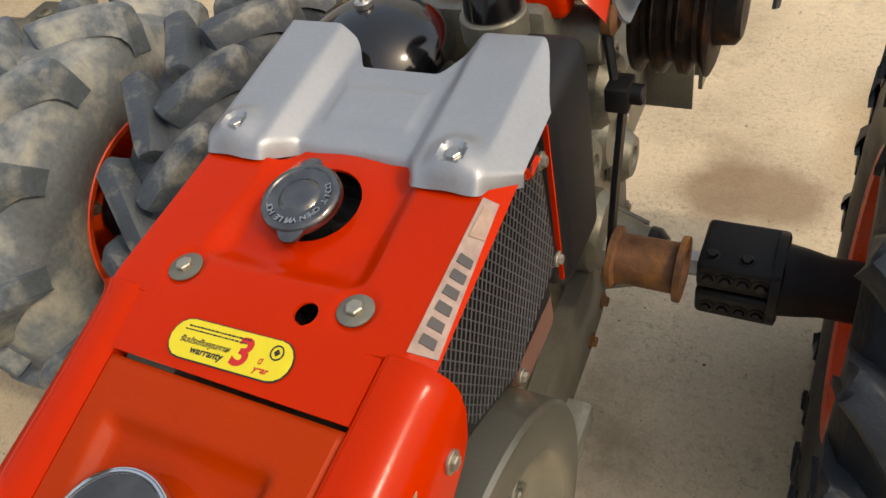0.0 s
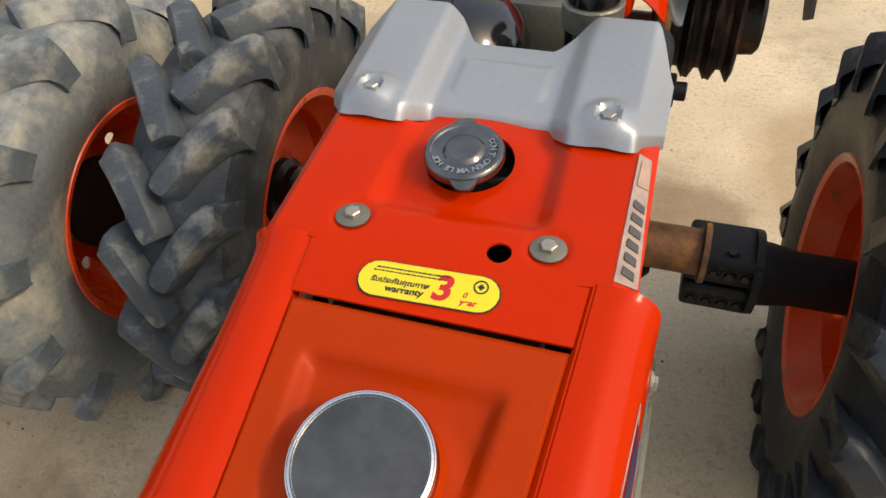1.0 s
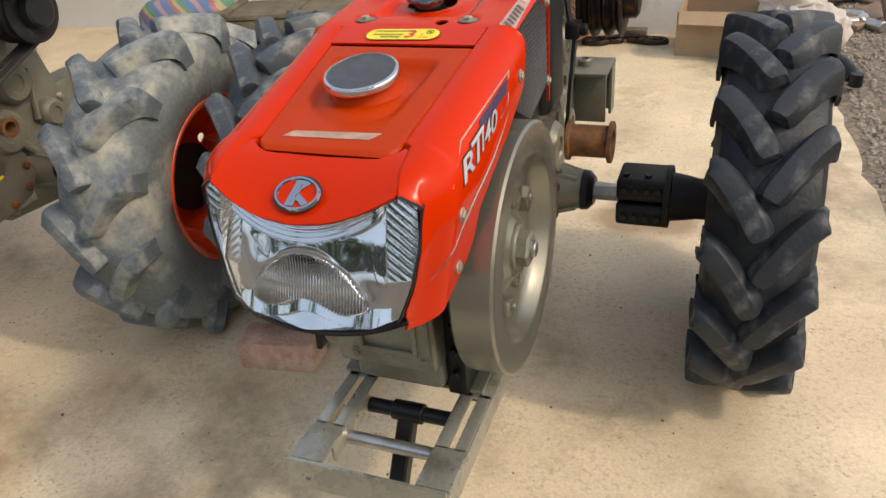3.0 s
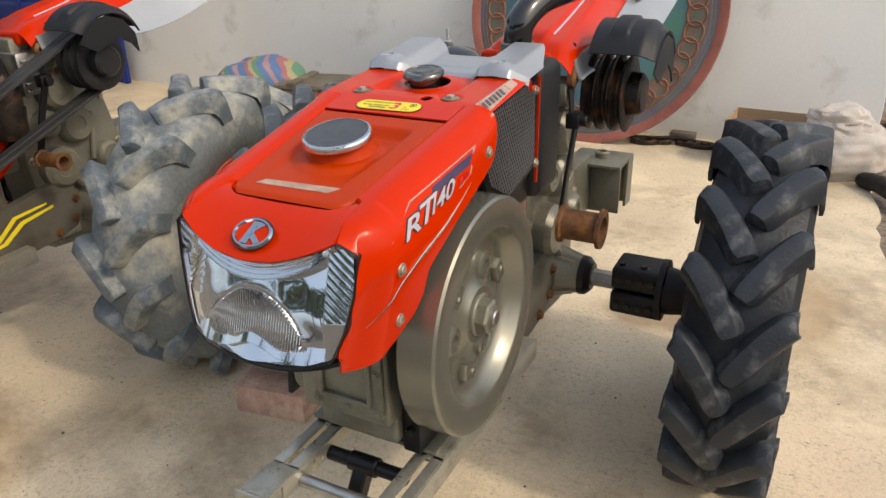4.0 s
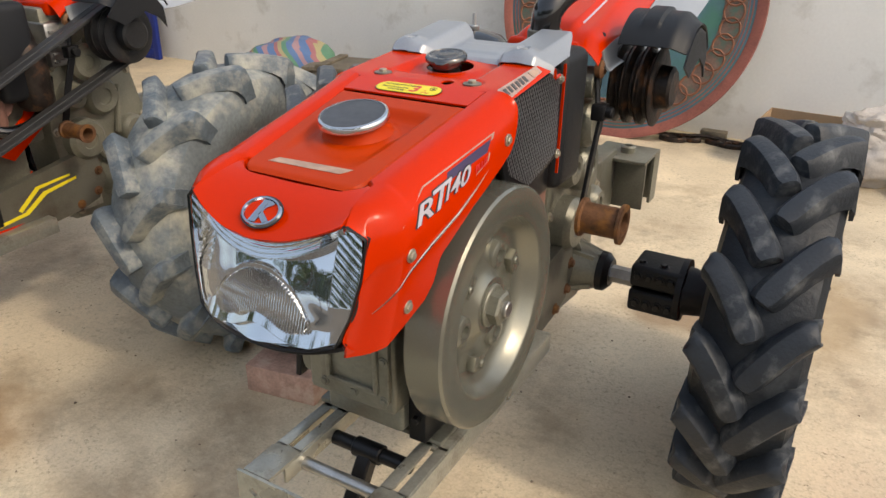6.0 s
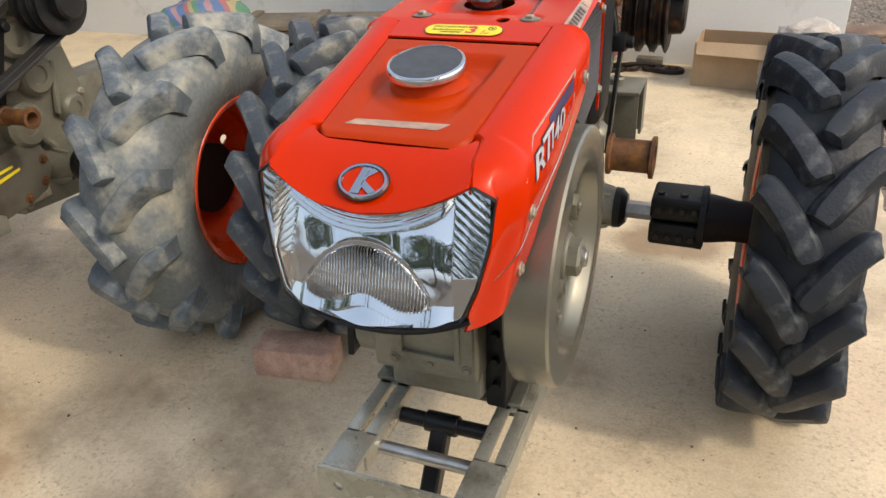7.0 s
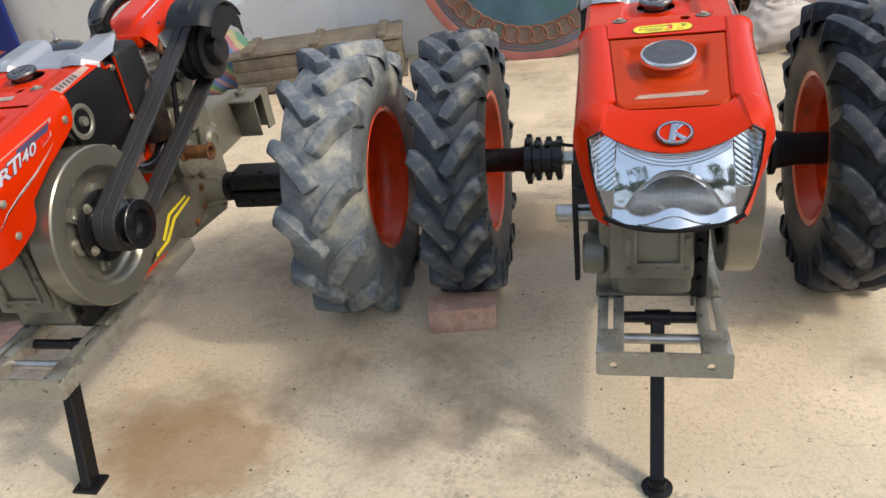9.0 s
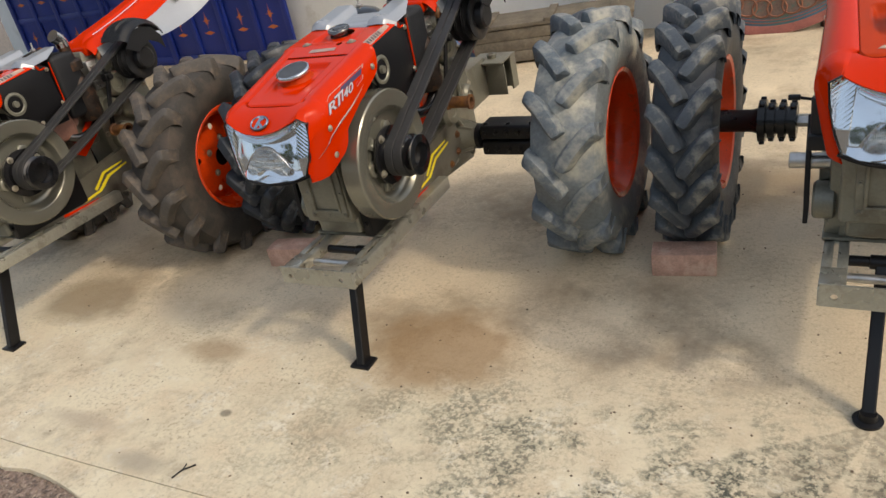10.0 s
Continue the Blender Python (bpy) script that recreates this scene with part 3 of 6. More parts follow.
def panel_point(u, v):
    """The rear panel, with a sunken middle and chamfered sides."""
    y = lerp(0.333, 0.63, v)
    x0, x1 = (-0.168, 0.158 - 0.006 * v) if y >= 0.386 else (0.0015 - seam_x(y), seam_x(y) - 0.0015)
    x = lerp(x0, x1, u)
    z = panel_z(y) - 0.85 * max(0, x - 0.137) - 0.85 * max(0, -x - 0.158)
    z -= panel_dip(x, y)
    c = abs(x + 0.005)
    z -= 0.022 * ease((y - lerp(0.543, 0.575, ease((0.082 - c) / 0.028)) - 1.5 * max(0, c - 0.126) - 0.006) / 0.012)
    d = math.hypot(x + 0.014, y - 0.512)
    z += 0.006 * ease((0.078 - d) / 0.03)
    for bx, by in ((-0.094, 0.417), (0.080, 0.417)):
        z -= 0.0035 * ease((0.021 - math.hypot(x - bx, y - by)) / 0.006)
    return Vector((x, y, z))


def cover_point(u, v):
    """The silver cover: two raised pads, a sunken middle, sloping ends."""
    x = lerp(-0.186, 0.156, u)
    c = abs(x + 0.013)
    end = max(0, x - 0.130) + max(0, -x - 0.157)
    mid = ease((0.086 - c) / 0.028)
    y0 = lerp(0.540, 0.572, mid) + 1.5 * end
    y1 = lerp(0.722, 0.686, ease((0.07 - c) / 0.03)) - (0.07 if x > 0 else 0.02) * ease(end / 0.03)
    y = lerp(y0, y1, v)
    z = 1.019 + 0.12 * (y - 0.565) - 0.022 * mid - 0.95 * end
    z -= 0.012 * max(0, 1 - v / 0.06)
    for bx, by in COVER_SCREWS:
        d = math.hypot(x - bx, y - by)
        z += 0.009 * ease((0.032 - d) / 0.022) - 0.006 * ease((0.012 - d) / 0.004)
    if mid > 0.5:
        z += 0.003 * ease((0.052 - c) / 0.01) * ease((v - 0.25) / 0.1) * ease((0.8 - v) / 0.1)
    return Vector((x, y, z))


COVER_SCREWS = ((-0.130, 0.566), (0.103, 0.566))
LAMP = [(-0.150, 0.880), (-0.126, 0.897), (-0.100, 0.884), (-0.050, 0.869), (0.0, 0.864), (0.050, 0.869), (0.100, 0.884), (0.126, 0.897), (0.150, 0.880),
        (0.146, 0.830), (0.134, 0.775), (0.118, 0.733), (0.085, 0.723), (0.042, 0.719), (0.0, 0.718), (-0.042, 0.719), (-0.085, 0.723), (-0.118, 0.733), (-0.134, 0.775), (-0.146, 0.830)]


def lamp_y(x, z, shift=0.0):
    return -0.030 - 0.095 * (0.868 - z) + 0.038 * (abs(x) / 0.148) ** 2.2 + shift


def lamp_ring(n=120):
    """The lamp's outline in even steps."""
    pts = [Vector(p) for p in LAMP] + [Vector(LAMP[0])]
    cum = [0.0]
    for a, b in zip(pts, pts[1:]):
        cum.append(cum[-1] + (b - a).length)
    out = []
    for i in range(n):
        d = cum[-1] * i / n
        k = max(q for q in range(len(cum) - 1) if cum[q] <= d)
        out.append(pts[k].lerp(pts[k + 1], (d - cum[k]) / (cum[k + 1] - cum[k])))
    return out


def lamp_skin(scale, shift, rings=8):
    """A skin over the lamp's outline, in rings towards its middle."""
    bm = bmesh.new()
    edge, cz, prev = lamp_ring(), 0.800, None
    for i in range(rings):
        f = 1 - i / rings
        ring = []
        for p in edge:
            x, z = p.x * scale * f, cz + (p.y - cz) * scale * f
            ring.append(bm.verts.new((x, lamp_y(x, z, shift), z)))
        if prev:
            for a in range(len(ring)):
                b = (a + 1) % len(ring)
                bm.faces.new((prev[a], prev[b], ring[b], ring[a]))
        prev = ring
    bm.faces.new(prev)
    return bm


def screen_mesh(poly, x, side):
    """A wire screen within a four- to six-cornered outline in y and z."""
    bm = bmesh.new()
    cy, cz = sum(p[0] for p in poly) / len(poly), sum(p[1] for p in poly) / len(poly)
    for d in (math.radians(58), math.radians(122)):
        ux, uz = math.cos(d), math.sin(d)
        for i in range(-26, 27):
            oy, oz = cy - uz * i * 0.0086, cz + ux * i * 0.0086
            ts = []
            for (ay, az), (by, bz) in zip(poly, poly[1:] + poly[:1]):
                ey, ez = by - ay, bz - az
                den = ux * ez - uz * ey
                if abs(den) < 1e-9:
                    continue
                t = ((ay - oy) * ez - (az - oz) * ey) / den
                s = ((ay - oy) * uz - (az - oz) * ux) / den
                if 0 <= s <= 1:
                    ts.append(t)
            if len(ts) < 2:
                continue
            a, b = min(ts), max(ts)
            lift = 0.0006 if d < 1.5 else -0.0006
            pts = []
            for t in (a, b):
                for w in (-0.00055, 0.00055):
                    for h in (0, 0.0010):
                        pts.append(bm.verts.new((x + side * (h + lift), oy + ux * t - uz * w, oz + uz * t + ux * w)))
            p = pts
            for f in ((0, 1, 3, 2), (4, 6, 7, 5), (0, 4, 5, 1), (2, 3, 7, 6), (1, 5, 7, 3), (0, 2, 6, 4)):
                bm.faces.new([p[q] for q in f])
    return bm


def flywheel_parts(t):
    at = (0, 0.345, 0.636)
    fw = part("flywheel", lathe([(0.108, 0.0), (0.108, 0.06), (0.134, 0.07), (0.134, 0.150), (0.122, 0.160), (0.120, 0.206), (0.124, 0.210), (0.183, 0.210), (0.187, 0.206),
                                 (0.187, 0.160), (0.184, 0.155), (0.165, 0.146), (0.152, 0.132), (0.148, 0.110), (0.152, 0.075), (0.160, 0.058), (0.166, 0.050), (0.166, 0.0)], "x", at, 96), FLY, t,
              "olive-grey cast flywheel with a dished face")
    part("washer", cyl(0.164, 0.171, 0.038, "x", at, 32), STEEL, fw)
    part("nut", hexbolt((0.171, at[1], at[2]), "x", 0.031, 0.020, False), STEEL, fw)
    part("shaft_end", cyl(0.185, 0.199, 0.014, "x", at, 24), BRIGHT, fw)
    for a, r, big in ((1.1, 0.085, 1), (3.3, 0.085, 1), (5.2, 0.085, 1), (0.4, 0.105, 0), (2.4, 0.1, 0), (4.4, 0.105, 0)):
        y, z = at[1] + r * math.cos(a), at[2] + r * math.sin(a)
        if big:
            part("boss", lathe([(0.146, 0.030), (0.158, 0.026), (0.161, 0.020), (0.161, 0.012), (0.152, 0.010), (0.152, 0)], "x", (0, y, z), 20), FLY, fw)
        else:
            part("bracket", moved(join(box(0.148, 0.164, -0.014, 0.014, -0.020, 0.020, 0.003), cyl(0.16, 0.168, 0.007, "x", (0, 0, 0.006), 10)), Matrix.Translation((0, y, z)) @ Matrix.Rotation(a, 4, "X")), FLY, fw)
    return fw


def add_sticker(panel):
    """The warranty sticker with its legible words."""
    def st(u, v, w):
        c, s2 = math.cos(0.03), math.sin(0.03)
        x, y = -0.006 + u * c - v * s2, 0.359 + u * s2 + v * c
        return (x, y, panel_z(y) + 0.0014 + w)
    pill = [(0.043 + 0.0160 * math.cos(a), 0.0160 * math.sin(a)) for a in np.linspace(-math.pi / 2, math.pi / 2, 9)] + [(-0.043 + 0.0160 * math.cos(a), 0.0160 * math.sin(a)) for a in np.linspace(math.pi / 2, 1.5 * math.pi, 9)]
    part("sticker_edge", outline([(u * 1.025, v * 1.07) for u, v in pill], thick=0.0003, place=lambda u, v, w: st(u, v, w - 0.0004)), INK, panel)
    stick = part("warranty_sticker", outline(pill, thick=0.0005, place=st), YELLOW, panel, "yellow rounded warranty sticker")
    for u0, u1, v0, v1 in ((-0.046, 0.014, 0.0095, 0.0108), (-0.048, 0.012, 0.0065, 0.0076)):
        x = u0
        rb = random.Random(int(u0 * -1000))
        while x < u1:
            w = rb.uniform(0.0015, 0.004)
            part("bar", outline([(x, v0), (x + w, v0), (x + w, v1), (x, v1)], thick=0.0002, place=lambda a, b2, c: st(a, b2, c + 0.0006)), INK, panel)
            x += w + 0.0008
    for word, size, u, v, material in (("รับประกันคุณภาพ", 0.0066, -0.048, -0.0035, INK), ("warranty", 0.0082, -0.034, -0.0108, INK), ("3", 0.031, 0.004, -0.0105, RED), ("ปี", 0.0060, 0.030, -0.0055, RED), ("year", 0.0072, 0.029, -0.0118, RED)):
        letters(word, size, lambda a, b2, c, u=u, v=v: st(a * 1.08 + b2 * 0.12 + u, b2 + v, c + 0.0007), material, panel, size * 0.035)
    part("mark", outline([(0.043 + 0.0062 * math.cos(q), 0.006 + 0.0062 * math.sin(q)) for q in np.linspace(0, 2 * math.pi, 20, False)], [(0.043, 0.006, 0.0050)], 0.0003, place=lambda u, v, w: st(u, v, w + 0.0006)), INK, panel)
    part("mark", outline([(0.043 + 0.0030 * math.cos(q), 0.006 + 0.0030 * math.sin(q)) for q in np.linspace(0, 2 * math.pi, 4, False)], thick=0.0003, place=lambda u, v, w: st(u, v, w + 0.0006)), INK, panel)


def hood_parts(t, sticker=True):
    # the cowl of each side
    for side in (-1, 1):
        cowl = part("side_cowl", skin(cowl_point(side), 96, 44, Vector((-side * 0.0028, 0.0012, -0.0012))), ORANGE, t, "glossy orange side cowl")
        for y, z in ((0.077, 0.839), (0.095, 0.750), (0.353, 0.925)):
            part("screw", hexbolt((side * (cowl_x(y, z) + 0.001), y, z), "x", 0.0065, 0.005, True, side), BOLT, cowl)
        # printed model mark and sweep lines, as plain shapes
        ang = 0.15

        def place(u, v, w, lift):
            y, z = 0.091 + u * math.cos(ang) - v * math.sin(ang), 0.877 + u * math.sin(ang) + v * math.cos(ang)
            return (side * (cowl_x(y, z) + lift + w), y, z)

        def patch(pts, material, lift):
            part("print", outline(pts, thick=0.0005, place=lambda u, v, w: place(u, v, w, lift)), material, cowl)

        patch([(0.086, 0.020), (0.155, 0.018), (0.20, 0.016), (0.218, 0.029), (0.16, 0.030), (0.095, 0.030)], PURPLE, 0.0006)
        patch([(-0.03, 0.010), (0.04, 0.033), (0.225, 0.033), (0.198, 0.004), (0.160, -0.002), (0.160, -0.0032), (0.200, 0.002), (0.234, 0.0345), (0.04, 0.0345)], PALE, 0.0004)
        if side > 0:
            for word, size, u0, v0, stretch in (("R", 0.045, -0.002, -0.004, 1.62), ("T", 0.053, 0.032, -0.005, 1.55), ("1", 0.041, 0.066, -0.002, 1.3), ("40", 0.041, 0.086, -0.002, 1.36)):
                for grow, material, lift in ((0.0023, INK, 0.0012), (0.0006, SILVERPRINT, 0.0020)):
                    letters(word, size, lambda a, b2, c, u0=u0, v0=v0, stretch=stretch, lift=lift: place(u0 - 0.006 + a * stretch + b2 * 0.66, v0 + 0.002 + b2 * 0.72, c, lift), material, cowl, grow)
        if side > 0:
            letters("PLUS", 0.014, lambda a, b2, c: place(0.158 + a * 1.25 + b2 * 0.4, 0.001 + b2, c, 0.0014), RED, cowl, 0.0004)
        def sweep(table, wide, material, lift):
            """A tapering printed line that follows the cowl's curve."""
            u0, u1 = table[0][0], table[-1][0]
            part("print", sheet(lambda p, q: Vector(place(lerp(u0, u1, p), steps(lerp(u0, u1, p), table) + (q - 0.5) * wide * math.sin(math.pi * min(1, p * 1.02 + 0.01)), 0, lift)), 44, 2, 0.0004), material, cowl)

        line = [(-0.078, -0.100), (-0.050, -0.080), (-0.019, -0.063), (0.03, -0.050), (0.10, -0.038), (0.16, -0.024), (0.205, -0.010)]
        sweep(line, 0.0075, PALE, 0.0010)
        sweep([(u, v - 0.0005) for u, v in line[:5]], 0.0048, INK, 0.0014)
        sweep([(u, v + 0.0020) for u, v in line[1:6]], 0.0018, WHITE, 0.0018)
    nose = part("nose_panel", sheet(nose_point, 120, 90, 0.003), ORANGE, t, "glossy orange nose panel")
    # oval badge: a chrome ring with slanted chrome pieces
    tilt = Matrix.Translation((0.0, -0.0035, 0.8905)) @ Matrix.Rotation(radians(36), 4, "X")
    badge = bmesh.new()
    for i in range(40):
        a = 2 * math.pi * i / 40
        for r, h in ((0.0, 0.001), (0.0016, 0.0045), (0.0042, 0.0045), (0.0058, 0.001)):
            badge.verts.new(((0.031 - r) * math.cos(a), (0.0235 - r) * math.sin(a), h))
    badge.verts.ensure_lookup_table()
    for i in range(40):
        for k in range(4):
            a, b = i * 4 + k, i * 4 + (k + 1) % 4
            c, d = ((i + 1) % 40) * 4 + (k + 1) % 4, ((i + 1) % 40) * 4 + k
            badge.faces.new([badge.verts[q] for q in (a, b, c, d)])
    part("badge_edge", moved(outline([(0.0325 * math.cos(q), 0.025 * math.sin(q)) for q in np.linspace(0, 2 * math.pi, 40, False)], thick=0.0012), tilt), INK, nose)
    part("badge_field", moved(outline([(0.0285 * math.cos(q), 0.021 * math.sin(q)) for q in np.linspace(0, 2 * math.pi, 40, False)], thick=0.0008, place=lambda u, v, w: (u, v, w + 0.0010)), tilt), ORANGE, nose)
    part("badge", moved(badge, tilt), BADGE, nose, "oval chrome badge")
    for pts in ([(-0.012, -0.0175), (0.0, -0.0175), (0.007, 0.0175), (-0.005, 0.0175)], [(0.0, 0.001), (0.016, 0.014), (0.008, 0.0175), (0.002, 0.012)], [(0.001, 0.002), (-0.002, -0.006), (0.012, -0.0165), (0.020, -0.012)]):
        part("badge_piece", moved(outline(pts, thick=0.0042, bev=0.0011), tilt), BADGE, nose)
    # tank panel and cap
    tank = part("tank_panel", sheet(tank_point, 56, 60, 0.003), TANK if sticker else ORANGE, t, "duller orange fuel tank panel" if sticker else "orange fuel tank panel")
    if sticker:
        part("worn_strip", outline([(-0.068, 0.088), (0.054, 0.091), (0.066, 0.106), (-0.058, 0.101)], thick=0.0006, place=lambda u, v, w: (u, v, top_z(v) + 0.0034 + w)), PALE, tank, "pale remains of a peeled sticker")
    capm = Matrix.Translation((-0.002, 0.208, 0.943)) @ Matrix.Rotation(radians(11.8), 4, "X")
    part("filler_neck", moved(lathe([(-0.011, 0.062), (-0.001, 0.055), (0.008, 0.0475), (0.020, 0.0455), (0.0215, 0)], "z", n=48), capm), TANK, tank)
    cap = part("fuel_cap", moved(lathe([(0.0205, 0), (0.0205, 0.048), (0.022, 0.0515), (0.0245, 0.052), (0.030, 0.052), (0.033, 0.0505), (0.0338, 0.048), (0.0325, 0.0465), (0.0325, 0.046), (0.0335, 0.03), (0.034, 0)], "z", n=64), capm), CAP, t, "brushed grey metal fuel cap with a chrome rim")
    part("knurled_rim", moved(lathe([(0.0225, 0.0518), (0.0232, 0.0532), (0.029, 0.0532), (0.0325, 0.0515), (0.0338, 0.0485), (0.0330, 0.0470), (0.0322, 0.0468), (0.0315, 0.050)], "z", n=96, closed=True), capm), CHROME, cap, "bright chrome rim")
    # the engine's rear top panel
    panel = part("rear_panel", sheet(panel_point, 100, 80, 0.003, [((-0.014, 0.512), 0.042), ((0.042, 0.403), 0.0105)]), ORANGE, t, "orange radiator top panel")
    for bx, by in ((-0.094, 0.417), (0.080, 0.417)):
        z = panel_z(by) - 0.0025
        part("washer", lathe([(0, 0), (0, 0.0155), (0.0016, 0.0155), (0.0022, 0.0145), (0.0022, 0)], "z", (bx, by, z), 24), STEEL, panel)
        part("screw", hexbolt((bx, by, z + 0.002), "z", 0.0075, 0.005, False), BOLT, panel)
    if sticker:
        add_sticker(panel)
    else:
        part("worn_label", outline([(-0.045, 0.352), (0.05, 0.358), (0.048, 0.376), (-0.043, 0.372)], thick=0.0006, place=lambda u, v, w: (u, v, panel_z(v) + 0.0012 + w)), LABEL, panel, "faded remains of a sticker")
    # side label on the chamfer: dark slanted blocks on a pale strip, as plain shapes
    def lb(u, v, w):
        y = lerp(0.394, 0.546, u)
        x = lerp(0.1365, 0.1560, v) - 0.004 * (y - 0.333) / 0.252
        z = panel_z(y) - 0.85 * max(0, x - 0.137) + 0.0012 + w
        return (x + w, y, z)
    label = part("side_label", outline([(0.0, 0.02), (0.98, 0.15), (1.0, 0.75), (0.05, 1.0)], thick=0.0006, place=lb), LABEL, panel, "worn silver label with dark lettering blocks")
    for i in range(6):
        u = 0.07 + i * 0.097
        part("print", outline([(u, 0.25), (u + 0.055, 0.27), (u + 0.060, 0.74), (u + 0.005, 0.76)], thick=0.0004, place=lambda a, b2, c: lb(a, b2, c + 0.0007)), GREYINK, panel)
    part("print", outline([(0.72, 0.25), (0.93, 0.3), (0.93, 0.7), (0.75, 0.75)], thick=0.0004, place=lambda a, b2, c: lb(a, b2, c + 0.0007)), PALE, panel)
    # radiator cap in its well
    part("cap_well", lathe([(0.90, 0), (0.90, 0.041), (0.974, 0.041), (0.974, 0.045), (0.89, 0.045)], "z", (-0.014, 0.512, 0), 32), BLACK, panel)
    rad = Matrix.Translation((-0.015, 0.503, 0.978)) @ Matrix.Rotation(radians(8), 4, "X") @ Matrix.Rotation(radians(15), 4, "Z")
    rad = rad @ Matrix.Scale(1.08, 4)
    cap2 = part("radiator_cap", moved(lathe([(-0.010, 0.024), (0.0235, 0.0245), (0.0250, 0.033), (0.0262, 0.0345), (0.0312, 0.0345), (0.0338, 0.033), (0.0350, 0.031), (0.0350, 0.0285), (0.0338, 0.0275), (0.0335, 0.018), (0.0355, 0.016), (0.0365, 0.014), (0.0355, 0.010), (0.036, 0.0)], "z", n=56), rad), CAPDARK, t, "stamped steel radiator cap with two ears")
    for s in (-1, 1):
        part("ear", moved(outline([(-0.014, 0.028 * s), (0.014, 0.028 * s), (0.008, 0.0395 * s), (0.004, 0.0425 * s), (-0.004, 0.0425 * s), (-0.008, 0.0395 * s)][::s], thick=0.004, place=lambda u, v, w: (u, v, 0.0285 + w - 0.25 * max(0, abs(v) - 0.035)), bev=0.001), rad), CAPDARK, cap2)
    ring_words(cap2, rad)
    part("overflow_pipe", tube(curve([(0.004, 0.498, 0.976), (0.020, 0.501, 0.980), (0.034, 0.505, 0.980)]), 0.005), BLACK, t)
    cover = part("silver_cover", sheet(cover_point, 110, 40, 0.003), SILVER, t, "silver-painted folded cover over the radiator")
    for bx, by in COVER_SCREWS:
        part("screw", hexbolt((bx, by, 1.0215), "z", 0.0075, 0.005, True), BRIGHT, cover)


def letters(word, size, place, material, parent, bold=0.0):
    """Printed words as flat meshes, laid down by place(u, v, height)."""
    cu = bpy.data.curves.new("word", "FONT")
    cu.body, cu.size, cu.offset = word, size, bold or size * 0.02
    ob = bpy.data.objects.new("word", cu)
    scene.collection.objects.link(ob)
    dg = bpy.context.evaluated_depsgraph_get()
    me = bpy.data.meshes.new_from_object(ob.evaluated_get(dg))
    bpy.data.objects.remove(ob)
    bm = bmesh.new()
    bm.from_mesh(me)
    bpy.data.meshes.remove(me)
    for v in bm.verts:
        v.co = Vector(place(v.co.x, v.co.y, 0.0))
    return part("print", bm, material, parent)


def ring_words(parent, m):
    """Words stamped round the cap's flange."""
    text = "DON'T OPEN WHILE HOT"
    for i, ch in enumerate(text):
        if ch == " ":
            continue
        a = math.radians(200 - i * 9.5) + math.pi
        def place(u, v, w, a=a):
            q = a - (u - 0.002) / 0.024
            r = 0.0225 + v
            return m @ Vector((r * math.cos(q), r * math.sin(q), 0.0347 - 0.05 * max(0, 0.0255 - r) + w))
        letters(ch, 0.0072, place, BRIGHT, parent, 0.0002)


def lamp_span(x):
    """Lowest and highest point of the lamp at a distance from its middle."""
    a = abs(x)
    top = steps(a, [(0.0, 0.864), (0.050, 0.869), (0.100, 0.884), (0.126, 0.897), (0.150, 0.880)])
    low = steps(a, [(0.0, 0.718), (0.042, 0.719), (0.085, 0.723), (0.118, 0.733), (0.134, 0.775), (0.146, 0.830), (0.150, 0.879)])
    return low, top


def over(q, width=0.0016):
    """A soft step from 0 to 1 at q = 0."""
    return ease(q / width + 0.5)


def bowl_depth(x, z):
    """Depth of the chrome reflector behind the lens: a bowl, stepped arcs above, slats in the corners, a ribbed dome, waves below."""
    a = abs(x)
    q = max(0.0, z - 0.745)
    depth = 0.004 + 0.10 * q + 1.7 * q * q
    # soft uneven swells across the bowl
    depth += 0.0003 * math.sin(x * 2 * math.pi / 0.043 + 60 * z) * ease(q / 0.03) + 0.0002 * math.sin((z + 1.6 * x * x) * 2 * math.pi / 0.037)
    # concentric ripples under the nose
    arc = z - 2.9 * x * x - 0.836
    depth = lerp(depth, 0.004 + 0.50 * max(0.0, arc) + 0.00030 * math.sin(arc * 2 * math.pi / 0.0052), over(arc) * over(0.098 - a, 0.006))
    # a dark lip and the ribbed dome
    dome = 0.816 - 0.050 * (a / 0.076) ** 2.2 - z
    depth = lerp(depth, 0.0150 - 0.10 * (0.80 - z), over(dome + 0.007) * over(0.092 - a, 0.004))
    depth = lerp(depth, 0.0085 + (0.17 + 0.11 * math.sin(x * 2 * math.pi / 0.0040)) * (z - 0.775), over(dome) * over(0.080 - a, 0.003))
    # two waved ledges along the bottom
    wave = z - 0.0085 * math.cos(x / 0.058 * math.pi) * ease((0.105 - a) / 0.03)
    depth = lerp(depth, 0.0050 + 0.50 * (wave - 0.736), over(0.751 - wave) * over(0.112 - a, 0.004))
    depth = lerp(depth, 0.0030 + 0.62 * (wave - 0.720) + 0.00010 * math.sin(x * 2 * math.pi / 0.0042), over(0.7345 - wave) * over(0.062 - a, 0.003))
    # slats in the upper corners, each facing up
    side = a - 0.099 - 0.07 * (0.88 - z)
    slat = 0.00016 * abs(math.sin((z + 0.9 * side) * math.pi / 0.0105)) ** 0.5
    return lerp(depth, 0.006 - 0.10 * max(0.0, side) + 0.06 * q + 0.27 * max(0.0, z - 0.785) - slat * 3 * ease((z - 0.775) / 0.02), over(side, 0.0025))


